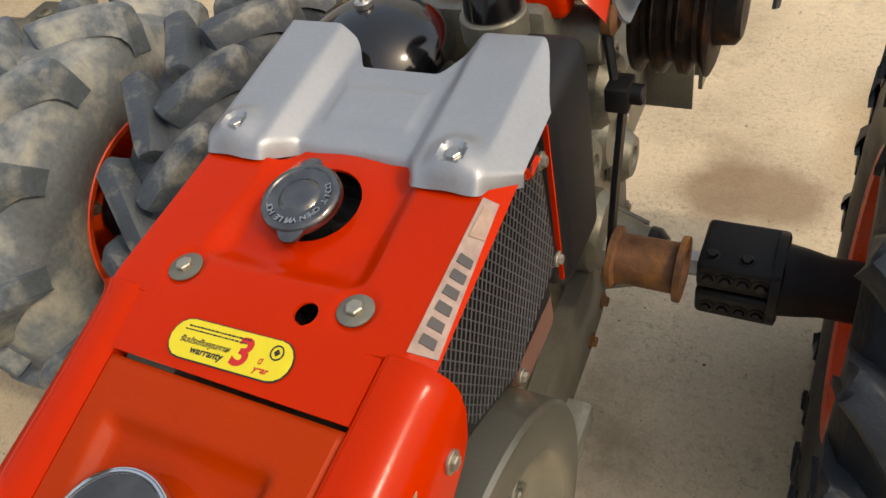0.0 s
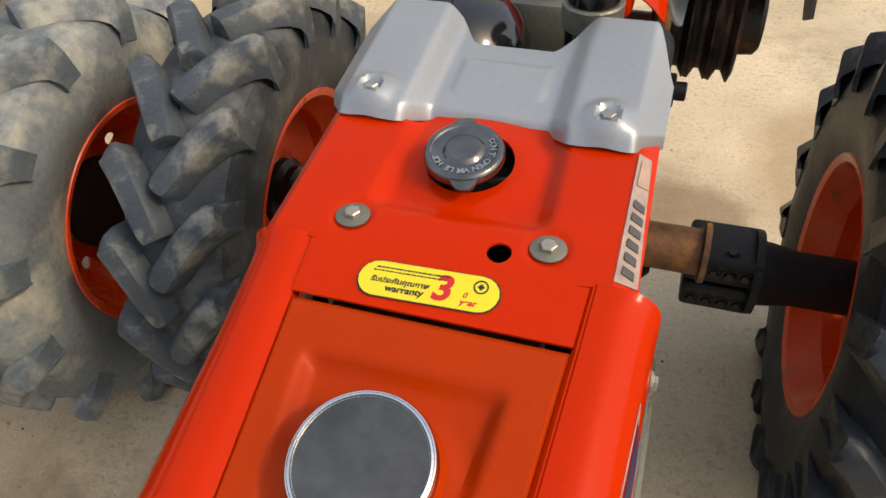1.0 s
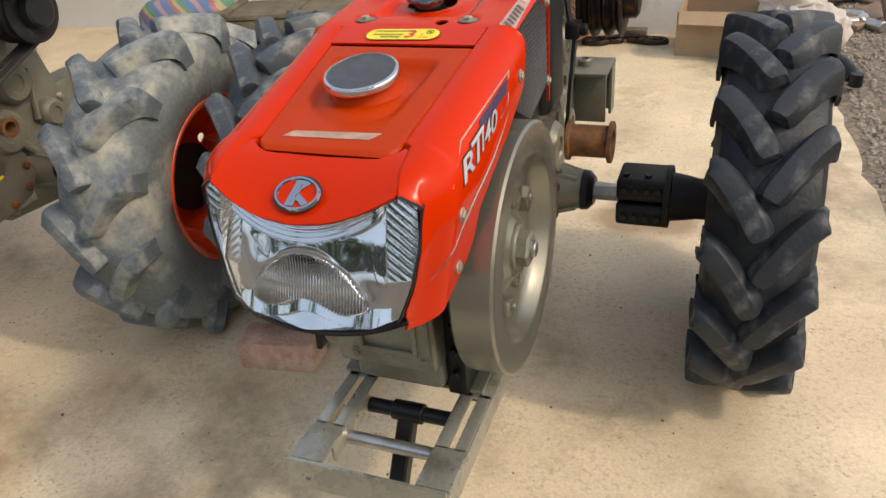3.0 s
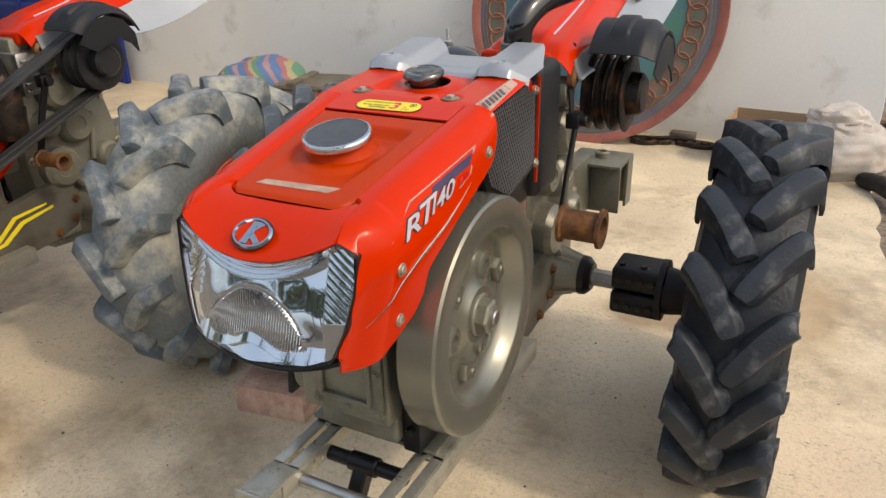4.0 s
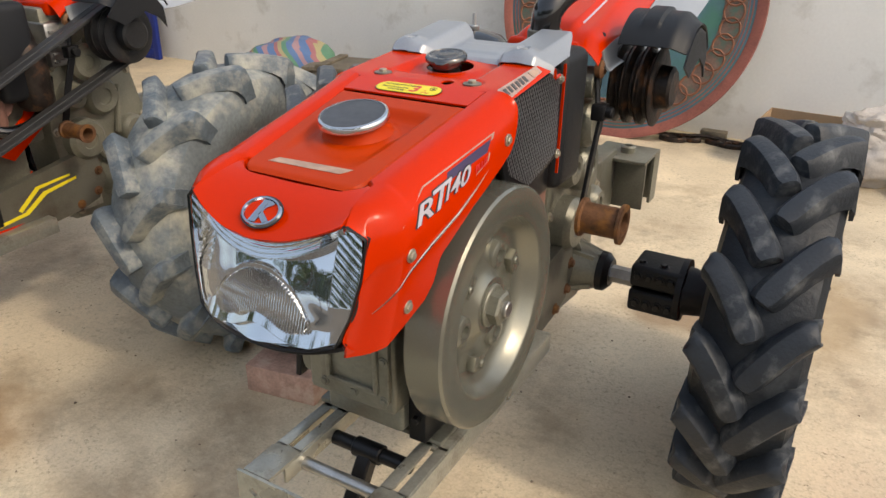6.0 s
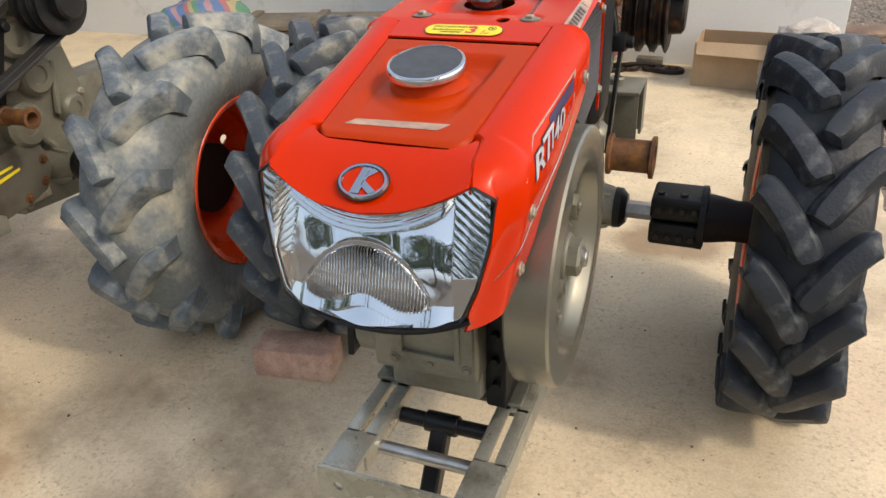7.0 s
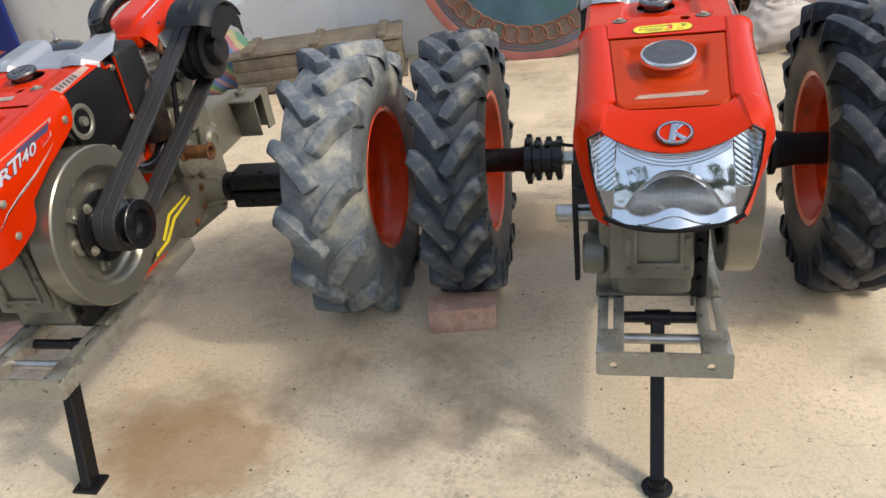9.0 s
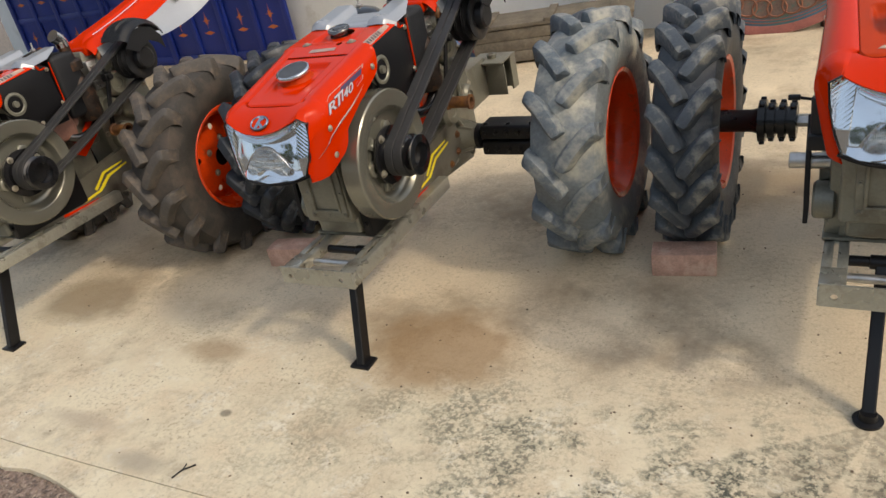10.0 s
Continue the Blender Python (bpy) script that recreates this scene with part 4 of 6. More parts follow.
def reflector_mesh(nx=440, nz=200):
    bm = bmesh.new()
    rows = []
    for i in range(nx + 1):
        x = 0.1455 * (2 * i / nx - 1)
        low, top = lamp_span(x)
        low, top = low + 0.003, top - 0.003
        col = []
        for k in range(nz + 1):
            z = lerp(low, top, k / nz)
            rim = min(k, nz - k, i, nx - i)
            col.append(bm.verts.new((x, lamp_y(x, z, 0.004 if rim == 0 else bowl_depth(x, z)), z)))
        rows.append(col)
    for p, q in zip(rows, rows[1:]):
        for k in range(nz):
            bm.faces.new((p[k], q[k], q[k + 1], p[k + 1]))
    return bm


def lamp_parts(t):
    lamp = part("headlight", reflector_mesh(), REFLECTOR, t, "clear headlight with a faceted chrome reflector", angle=24)
    rim = bmesh.new()
    loops = []
    for k, dy in ((0.985, 0.012), (1.014, 0.014), (1.017, 0.003), (1.008, -0.001), (0.990, 0.002)):
        loops.append([rim.verts.new((p.x * k, lamp_y(p.x, p.y, dy), 0.800 + (p.y - 0.800) * k)) for p in lamp_ring()])
    for p, q in zip(loops, loops[1:]):
        for a in range(len(p)):
            b = (a + 1) % len(p)
            rim.faces.new((p[a], p[b], q[b], q[a]))
    part("bezel", rim, BLACK, lamp, "thin black lamp bezel")
    glass = part("lens", lamp_skin(0.995, 0.0, 14), GLASS, lamp, "clear lamp lens")
    glass.visible_shadow = False
    part("lamp_chin", tube([(x, lamp_y(x, 0.72, 0.018), 0.7125 + 0.016 * (abs(x) / 0.12) ** 2.5) for x in np.linspace(-0.122, 0.122, 25)], 0, flat=(0.024, 0.006)), BLACK, lamp, "black strip under the lamp")


def thin_glass(name):
    """A clear pane: it lets the view through and mirrors by the angle of sight."""
    m = bpy.data.materials.new(name)
    m.use_nodes = True
    n, l = m.node_tree.nodes, m.node_tree.links
    n.remove(n["Principled BSDF"])
    clear, gloss, mix, fres = n.new("ShaderNodeBsdfTransparent"), n.new("ShaderNodeBsdfGlossy"), n.new("ShaderNodeMixShader"), n.new("ShaderNodeLayerWeight")
    clear.inputs["Color"].default_value = (0.96, 0.98, 0.99, 1)
    gloss.inputs["Roughness"].default_value = 0.03
    fres.inputs["Blend"].default_value = 0.5
    steep, part_of = n.new("ShaderNodeMath"), n.new("ShaderNodeMath")
    steep.operation, part_of.operation = "POWER", "MULTIPLY_ADD"
    l.new(fres.outputs["Facing"], steep.inputs[0])
    steep.inputs[1].default_value = 4.0
    l.new(steep.outputs[0], part_of.inputs[0])
    part_of.inputs[1].default_value, part_of.inputs[2].default_value = 0.85, 0.06
    l.new(part_of.outputs[0], mix.inputs[0])
    l.new(clear.outputs[0], mix.inputs[1])
    l.new(gloss.outputs[0], mix.inputs[2])
    l.new(mix.outputs[0], n["Material Output"].inputs["Surface"])
    return m


GLASS = thin_glass("lamp_glass")
REFLECTOR = mat("lamp_reflector", (0.72, 0.735, 0.755), 0.05, 1.0, var=0.01, bump=0.0, rvar=0.02)


def engine_parts(t, screened=True):
    block = part("crankcase", join(box(-0.148, 0.064, 0.270, 0.74, 0.405, 0.70, 0.012), box(-0.12, 0.085, 0.24, 0.60, 0.66, 0.90, 0.01), box(-0.155, 0.064, 0.29, 0.74, 0.372, 0.43, 0.008), box(-0.122, 0.062, 0.200, 0.32, 0.455, 0.70, 0.010, 3), box(-0.105, 0.060, 0.225, 0.32, 0.40, 0.47, 0.012, 3)), STEEL, t, "olive-grey cast crankcase")
    front = outline([(-0.082, 0.478), (0.050, 0.478), (0.056, 0.486), (0.058, 0.68), (-0.090, 0.68), (-0.088, 0.486)], thick=0.012, place=lambda u, v, w: (u, 0.202 - w, v), bev=0.004)
    part("front_cover", front, STEEL, block, "square cover plate on the crankcase")
    for u in (-0.078, -0.015, 0.047):
        for v in (0.490, 0.568, 0.652):
            if u == -0.015 and v == 0.568:
                continue
            part("bolt", hexbolt((u, 0.190, v), "y", 0.0065, 0.005, True, -1), STEEL, block)
    part("mount_foot", join(box(-0.158, 0.115, 0.268, 0.34, 0.366, 0.376, 0.003), box(-0.12, 0.064, 0.278, 0.34, 0.374, 0.41, 0.006)), STEEL, block)
    # black block and bolts paint in the shaded gap beside the flywheel
    part("gap_block", box(0.060, 0.096, 0.245, 0.60, 0.38, 0.72, 0.004), BLACK, block, "black block painting in the dark gap behind the flywheel")
    for z in (0.43, 0.48, 0.53, 0.58, 0.63):
        part("bolt", hexbolt((0.078, 0.245, z), "y", 0.008, 0.010, False, -1), BLACK, block)
    frame_rim = join(box(-0.070, 0.038, 0.182, 0.191, 0.500, 0.511, 0.004), box(-0.070, -0.060, 0.182, 0.191, 0.505, 0.655, 0.004), box(0.028, 0.038, 0.182, 0.191, 0.505, 0.655, 0.004))
    part("cover_rim", frame_rim, STEEL, block)
    # crank side, under the hood's left
    st = part("starter_shaft", cyl(-0.245, -0.14, 0.021, "x", (0, 0.31, 0.575), 24), BRIGHT, t, "bright steel starting shaft")
    br = outline([(0.215, 0.42), (0.245, 0.42), (0.262, 0.47), (0.262, 0.60), (0.30, 0.69), (0.27, 0.70), (0.235, 0.61), (0.225, 0.50)], [(0.236, 0.45, 0.008), (0.245, 0.50, 0.008), (0.247, 0.55, 0.008)], 0.012, place=lambda u, v, w: (-0.205 + w, u + 0.04, v), bev=0.002)
    part("guard_bracket", br, BLACK, t, "black bracket with round holes")
    part("governor_cover", join(cyl(-0.185, -0.13, 0.05, "x", (0, 0.30, 0.47), 28, 0.006), box(-0.175, -0.13, 0.33, 0.46, 0.45, 0.56, 0.008)), STEEL, block)
    part("fuel_pump", join(cyl(0.66, 0.76, 0.022, "z", (-0.175, 0.27, 0), 18), box(-0.20, -0.14, 0.24, 0.31, 0.63, 0.67, 0.004)), PLASTIC, t, "small dark fuel pump")
    part("throttle_lever", join(tube([(-0.16, 0.42, 0.68), (-0.205, 0.42, 0.70), (-0.235, 0.42, 0.705)], 0.004), cyl(-0.262, -0.232, 0.008, "x", (0, 0.42, 0.706), 12)), BLACK, t)
    # radiator sides: screens, frames
    poly = [(0.392, 0.962), (0.592, 0.985), (0.628, 0.972), (0.636, 0.826), (0.512, 0.796), (0.425, 0.842), (0.398, 0.90)]
    for side in (-1, 1):
        back_p = part("radiator_frame", outline([(y + (0.010 if y > 0.5 else -0.008), z + (0.008 if z > 0.9 else -0.010)) for y, z in poly], thick=0.010, place=lambda u, v, w: (side * (0.138 + w), u, v), bev=0.002), BLACK, t, "black radiator side frame")
        if screened:
            part("radiator_screen", screen_mesh(poly, side * 0.1495, side), MESHWIRE, back_p, "fine woven wire screen")
        for y, z in ((0.634, 0.966), (0.643, 0.822), (0.52, 0.778)):
            part("screw", hexbolt((side * 0.150, y, z), "x", 0.006, 0.006, True, side), BOLT, back_p)
        if screened or side > 0:
            part("side_strip", outline([(0.650, 0.78), (0.653, 0.78), (0.657, 0.99), (0.654, 0.99)], thick=0.005, place=lambda u, v, w: (side * (0.146 + w), u, v)), ORANGE, t, "orange edge strip")
    # tank and radiator body under the panels
    part("radiator_body", box(-0.132, 0.132, 0.40, 0.655, 0.74, 0.962, 0.006), BLACK, t, "dark radiator body")
    part("tank_body", box(-0.112, 0.112, 0.09, 0.385, 0.72, 0.895, 0.012), BLACK, t, "dark tank body under the hood")
    # rear of the engine: black heat shield, air cleaner, silencer pipe
    part("heat_shield", box(0.045, 0.150, 0.664, 0.792, 0.735, 1.005, 0.022, 4), PLASTIC, t, "grey-black moulded shield beside the radiator")
    part("cylinder_body", join(box(0.03, 0.125, 0.56, 0.68, 0.66, 0.80, 0.02, 3), cyl(0.04, 0.11, 0.05, "x", (0, 0.66, 0.74), 24)), PRIMER, t, "brown-primed cylinder casting")
    part("cylinder_head", join(box(-0.10, 0.05, 0.66, 0.82, 0.58, 0.86, 0.012), box(-0.08, 0.03, 0.70, 0.84, 0.84, 0.92, 0.01)), STEEL, t)
    ac = part("air_cleaner", lathe([(0.80, 0), (0.80, 0.085), (0.93, 0.088), (0.945, 0.094), (0.955, 0.094), (0.975, 0.085), (1.0, 0.06), (1.012, 0.025), (1.014, 0)], "z", (-0.115, 0.795, 0), 40), GLOSSBLACK, t, "gloss-black domed air cleaner")
    part("wing_nut", join(cyl(1.012, 1.022, 0.011, "z", (-0.115, 0.795, 0), 12), tube([(-0.115, 0.795, 1.02), (-0.118, 0.80, 1.045)], 0.004)), BRIGHT, ac)
    pipe = part("exhaust_pipe", tube(curve([(0.055, 0.775, 0.90), (0.055, 0.775, 1.03), (0.062, 0.785, 1.075), (0.085, 0.84, 1.11), (0.13, 0.93, 1.13)], 6), 0.030, 20), GLOSSBLACK, t, "glossy dark exhaust elbow")
    part("pipe_collar", cyl(1.0, 1.03, 0.035, "z", (0.055, 0.775, 0), 24), STEEL, pipe)


def chassis_parts(t, pulley=DARKRUST):
    rail_label = "olive-grey slotted engine rail"
    for x0, x1, web in ((-0.148, -0.094, -1), (0.076, 0.130, 1)):
        xi = x1 if web < 0 else x0
        pieces = [box(x0, x1, 0.085, 0.135, 0.360, 0.366, 0.001), box(x0, x1, 0.262, 0.74, 0.360, 0.366, 0.001), box(x0, x0 + 0.0215, 0.13, 0.27, 0.360, 0.366, 0.001), box(x1 - 0.0215, x1, 0.13, 0.27, 0.360, 0.366, 0.001)]
        xo = x0 if web < 0 else x1
        pieces.append(box(xo - 0.003, xo + 0.003, 0.03, 0.74, 0.318, 0.364, 0.001))
        pieces.append(box(xi - 0.003, xi + 0.003, 0.085, 0.95, 0.33, 0.364, 0.001))
        pieces.append(box(x0 - 0.002, x1 + 0.002, 0.045, 0.120, 0.362, 0.3685, 0.001))
        part("rail", join(*pieces), RAIL, t, rail_label)
    part("bumper_plate", outline([(-0.147, 0.318), (0.132, 0.318), (0.132, 0.380), (-0.147, 0.380)], [(-0.114, 0.346, 0.0085), (0.088, 0.348, 0.0085)], 0.006, place=lambda u, v, w: (u, 0.034 - w, v)), RAIL, t, "folded steel bumper plate with two holes")
    part("tie_rod", cyl(-0.094, 0.076, 0.012, "x", (0, 0.137, 0.338), 18), BRIGHT, t, "bright steel tie rod")
    # side plates from the rails up to the gear case
    plate = [(0.46, 0.318), (0.78, 0.325), (0.86, 0.40), (0.85, 0.50), (0.80, 0.50), (0.62, 0.43), (0.46, 0.385)]
    for x in (-0.152,):
        part("side_plate", outline(plate, thick=0.006, place=lambda u, v, w: (x + w, u, v), bev=0.001), STEEL, t, "olive-grey chassis side plate")
    # gear case
    case = [(0.86, 0.30), (1.12, 0.27), (1.20, 0.34), (1.20, 0.58), (1.16, 0.76), (1.05, 0.90), (0.93, 0.92), (0.86, 0.82), (0.83, 0.60)]
    gear = part("gear_case", join(outline(case, thick=0.15, place=lambda u, v, w: (-0.085 + w, u, v), bev=0.014), box(-0.06, 0.05, 1.15, 1.42, 0.44, 0.62, 0.014)), STEEL, t, "olive-grey cast gear case")
    for y, z, r, x1 in ((0.93, 0.56, 0.06, 0.11), (1.02, 0.68, 0.055, 0.10), (0.97, 0.80, 0.05, 0.12), (1.12, 0.55, 0.04, 0.10), (0.92, 0.70, 0.04, 0.10)):
        part("bearing_cap", lathe([(0.05, r + 0.01), (x1 - 0.015, r + 0.006), (x1 - 0.008, r), (x1, r - 0.006), (x1, r * 0.5), (x1 - 0.006, r * 0.45), (x1 - 0.006, 0)], "x", (0, y, z), 32), STEEL, gear)
    for i in range(9):
        y, z = case[i]
        part("bolt", hexbolt((0.066, lerp(y, 1.02, 0.1), lerp(z, 0.58, 0.1)), "x", 0.009, 0.008, True), BOLT, gear)
    part("case_rib", join(tube([(0.07, 0.90, 0.62), (0.085, 0.98, 0.50), (0.09, 1.03, 0.43)], 0.012, 8), tube([(0.07, 1.10, 0.70), (0.08, 1.06, 0.55)], 0.01, 8)), STEEL, gear)
    # hitch
    hitch = outline([(1.36, 0.43), (1.52, 0.45), (1.52, 0.60), (1.36, 0.60)], thick=0.008, place=lambda u, v, w: (0.0 + w, u, v))
    part("hitch_bracket", join(hitch, box(0.0, 0.145, 1.512, 1.522, 0.445, 0.60, 0.002), box(-0.02, 0.145, 1.36, 1.52, 0.592, 0.602, 0.002), box(0.004, 0.140, 1.395, 1.403, 0.447, 0.596, 0.001), outline([(1.46, 0.45), (1.52, 0.45), (1.52, 0.60), (1.46, 0.60)], thick=0.008, place=lambda u, v, w: (0.138 + w, u, v)),
                              lathe([(0.60, 0.020), (0.618, 0.022), (0.622, 0.018), (0.622, 0.012), (0.60, 0.012)], "z", (0.07, 1.44, 0), 20, True)), STEEL, t, "welded steel hitch bracket")
    # spool and its control rod
    k = 1.0 if pulley is DARKRUST else 0.62
    part("spool", lathe([(0.150, 0.0), (0.150, 0.044 * k), (0.157, 0.044 * k), (0.160, 0.035 * k), (0.236, 0.035 * k), (0.239, 0.045 * k), (0.247, 0.045 * k), (0.247, 0.028 * k), (0.20, 0.026 * k), (0.20, 0)], "x", (0, 0.826, 0.628), 36), RUST, t, "rusty belt tensioner spool")
    part("tension_lever", tube([(0.146, 0.826, 0.628), (0.148, 0.86, 0.74), (0.150, 0.90, 0.845)], 0, flat=(0.020, 0.008)), BLACK, t, "thin black tensioner lever")
    part("lever_clamp", join(cyl(0.135, 0.175, 0.013, "x", (0, 0.90, 0.848), 14), box(0.13, 0.16, 0.88, 0.92, 0.83, 0.865, 0.004), tube([(0.14, 0.90, 0.85), (0.12, 0.93, 0.93), (0.11, 0.98, 1.0)], 0.006, 8)), COUPLING, t, "black lever joint")
    part("rod_knot", lathe([(0.118, 0.010), (0.122, 0.020), (0.134, 0.021), (0.140, 0.012), (0.130, 0.006)], "x", (0, 0.925, 0.935), 16, True), RUST, t, "rusty knotted wire")
    # clutch pulley and its guard
    pul = [(0.136, 0)]
    x = 0.136
    for i in range(3):
        pul += [(x, 0.088), (x + 0.006, 0.090), (x + 0.014, 0.074), (x + 0.020, 0.074), (x + 0.029, 0.090)]
        x += 0.031
    pul += [(x, 0.090), (x + 0.004, 0.080), (x + 0.002, 0.05), (x + 0.028, 0.048), (x + 0.034, 0.040), (x + 0.034, 0)]
    part("clutch_pulley", lathe(pul, "x", (0, 1.05, 0.884), 56), pulley, t, "grooved dark clutch pulley")
    def guard(u, v):
        a = lerp(radians(146), radians(25), u)
        x = lerp(0.160, 0.304, v)
        r = 0.130 - 0.022 * ease((v - 0.74) / 0.26) + 0.007 * ease((0.16 - abs(v - 0.38)) / 0.03) * ease((u - 0.12) / 0.1)
        return Vector((x, 1.045 + r * 1.1 * math.cos(a), 0.915 + r * math.sin(a) * 1.05))
    shell = sheet(guard, 24, 26, 0.004)
    flap = outline([(0.925, 0.955), (0.95, 0.985), (0.99, 1.015), (1.03, 1.022), (1.09, 1.005), (1.13, 0.96), (1.135, 0.90), (1.11, 0.93), (1.06, 0.955), (0.98, 0.925)], thick=0.004, place=lambda u, v, w: (0.3025 + w, u, v))
    part("belt_guard", join(shell, flap), PLASTIC, t, "dark grey plastic belt guard")
    # handle cover with a raised ridge, flaring silver flanks, handlebars
    def rise(y):
        q = max(0.0, y - 0.885)
        return 1.000 + 0.17 * q + 0.16 * q * q

    def cover(u, v):
        y = lerp(0.895, 1.75, u)
        w = lerp(0.112, 0.086, u)
        a = lerp(-1, 1, v)
        z = rise(y) - lerp(0.035, 0.080, ease(u / 0.5)) * (max(0, abs(a) - 0.62) / 0.38) ** 1.5
        z += 0.014 * ease((0.40 - abs(a)) / 0.12) * ease(u / 0.1) - 0.020 * ease(1 - u / 0.04)
        return Vector((0.020 + w * a, y, z))
    part("handle_cover", skin(cover, 36, 36, Vector((0, 0.002, -0.003))), ORANGE, t, "orange cover over the handle frame")
    part("cover_stripe", skin(lambda u, v: cover(lerp(0.10, 0.75, u), lerp(0.685, 0.70, v)) + Vector((0, 0, 0.0012)), 20, 2, Vector((0, 0, -0.001))), SILVERPRINT, t)
    for side in (-1, 1):
        def flank(u, v, side=side):
            y = lerp(0.92, 1.75, u)
            x = 0.020 + side * (lerp(0.110, 0.086, u) + v * (0.022 + 0.075 * u ** 1.1) + 0.002)
            return Vector((x, y, rise(y) - lerp(0.033, 0.075, ease(u / 0.5)) - (0.040 + 0.085 * ease(u / 0.8)) * v - 0.012 * math.sin(v * math.pi)))
        part("handle_flank", skin(flank, 24, 8, Vector((-side * 0.003, 0, -0.002))), SILVER, t, "silver flank beside the handle cover")
        x = 0.020 + side * 0.112
        part("handlebar", tube(curve([(x, 1.45, 1.06), (x * 1.5, 1.85, 1.20), (x * 2.6, 2.15, 1.18), (x * 2.9, 2.55, 1.08)], 6), 0.016, 12), BRIGHT, t)
    part("gear_head", join(box(-0.12, 0.07, 0.87, 1.02, 0.86, 0.97, 0.012), cyl(-0.16, 0.12, 0.035, "x", (0, 0.94, 0.90), 20)), STEEL, t)
    part("front_cap", box(-0.085, 0.090, 0.890, 0.94, 0.945, 0.990, 0.014, 3), ORANGE, t, "orange front end of the handle cover")


def add_stand(t, foot, top, wide=0.032, z0=0.0):
    leg = part("stand_leg", join(cyl(-0.094, 0.078, 0.014, "x", (0, 0.226, 0.335), 18), tube([(top[0], top[1], 0.335), (*foot, z0 + 0.004)], 0, flat=(wide, 0.030)), cyl(top[0] - 0.03, top[0] + 0.03, 0.019, "x", (0, 0.226, 0.335), 18)), BLACK, t, "black prop stand leg")
    if wide > 0.04:
        part("foot", moved(box(-0.036, 0.036, -0.032, 0.032, 0.0, 0.010, 0.002), Matrix.Translation((*foot, z0))), BLACK, leg)
        return
    part("foot", lathe([(0.0, 0), (0.0, 0.034), (0.008, 0.036), (0.012, 0.022), (0.03, 0.020), (0.03, 0)], "z", (*foot, 0.0), 24), BLACK, leg)


def tractor(label, sticker=True):
    t = thing("walking_tractor", label, "walking tractor", "parked walking tractors")
    hood_parts(t, sticker)
    lamp_parts(t)
    engine_parts(t, sticker)
    flywheel_parts(t)
    chassis_parts(t, DARKRUST if sticker else PULLEY)
    return t


def add_axle(t, s, x_in, c0, c1, x_wheel, square=False):
    """One side of the axle: housing, seal, hexagonal shaft, clamped coupling up to the wheel's disc."""
    at = (0, 1.035, 0.405)
    part("axle_housing", lathe([(s * 0.02, 0.085), (s * 0.06, 0.075), (s * (x_in - 0.012), 0.050), (s * x_in, 0.050), (s * x_in, 0)], "x", at, 32), STEEL, t, "tapered axle housing")
    for a in (0.6, 2.2, 3.8, 5.3):
        part("housing_rib", tube([(s * 0.03, at[1] + 0.085 * math.cos(a), at[2] + 0.085 * math.sin(a)), (s * (x_in - 0.015), at[1] + 0.052 * math.cos(a), at[2] + 0.052 * math.sin(a))], 0, flat=(0.010, 0.012)), STEEL, t)
    part("oil_seal", lathe([(s * (x_in - 0.006), 0.044), (s * (x_in - 0.004), 0.052), (s * (x_in + 0.012), 0.050), (s * (x_in + 0.026), 0.036), (s * (x_in + 0.026), 0)], "x", at, 28), BLACK, t)
    part("axle_shaft", lathe([(s * 0.1, 0), (s * 0.1, 0.0225), (s * (c0 + 0.03), 0.0225), (s * (c0 + 0.03), 0)], "x", at, 6), BRIGHT, t, "hexagonal steel axle shaft")
    lo, hi = min(s * c0, s * c1), max(s * c0, s * c1)
    rings = [(c1 - 0.010, 0.078)]
    if s < 0:
        neck = lathe([(s * (c1 - 0.012), 0.058), (s * (c1 + 0.004), 0.058), (s * (c1 + 0.010), 0.046), (s * (c1 + 0.03), 0.040), (s * (x_wheel - 0.06), 0.040), (s * (x_wheel - 0.042), 0.046),
                      (s * (x_wheel - 0.036), 0.060), (s * (x_wheel - 0.02), 0.060), (s * (x_wheel - 0.012), 0.075), (s * (x_wheel + 0.004), 0.075), (s * (x_wheel + 0.004), 0)], "x", at, 32)
        rings = [(q, 0.063) for q in np.linspace(c0 + 0.012, c1 - 0.034, 3)] + [(c1 - 0.004, 0.074)]
    else:
        neck = lathe([(s * (c1 - 0.01), 0.062), (s * (c1 + 0.03), 0.056), (s * (c1 + 0.06), 0.050), (s * (x_wheel - 0.03), 0.050), (s * (x_wheel - 0.01), 0.10), (s * (x_wheel + 0.004), 0.10), (s * (x_wheel + 0.004), 0)], "x", at, 32)
    finish = COUPLING if s > 0 else SHINYBLACK
    hub = part("axle_coupling", neck, finish, t, "black bolted axle coupling")
    if s < 0:
        part("clamp_half", lathe([(lo, 0), (lo, 0.044), (lo + 0.004, 0.048), (hi - 0.004, 0.048), (hi, 0.044), (hi, 0)], "x", at, 32), finish, hub)
        for q, r in rings:
            for a in (1.2, 1.95, 4.3, 5.0):
                part("clamp_lug", moved(box(-0.009, 0.009, -0.011, 0.011, r - 0.012, r + 0.010, 0.004, 2), Matrix.Translation((s * q, at[1], at[2])) @ Matrix.Rotation(a - math.pi / 2, 4, "X")), finish, hub)
    else:
        for z0, z1 in ((0.004, 0.062), (-0.062, -0.004)):
            part("clamp_half", moved(box(lo, hi, -0.056, 0.056, z0, z1, 0.010, 3), Matrix.Translation(at)), finish, hub)
    for q, r in [] if square else rings:
        wide = 0.008 if s > 0 else 0.0125
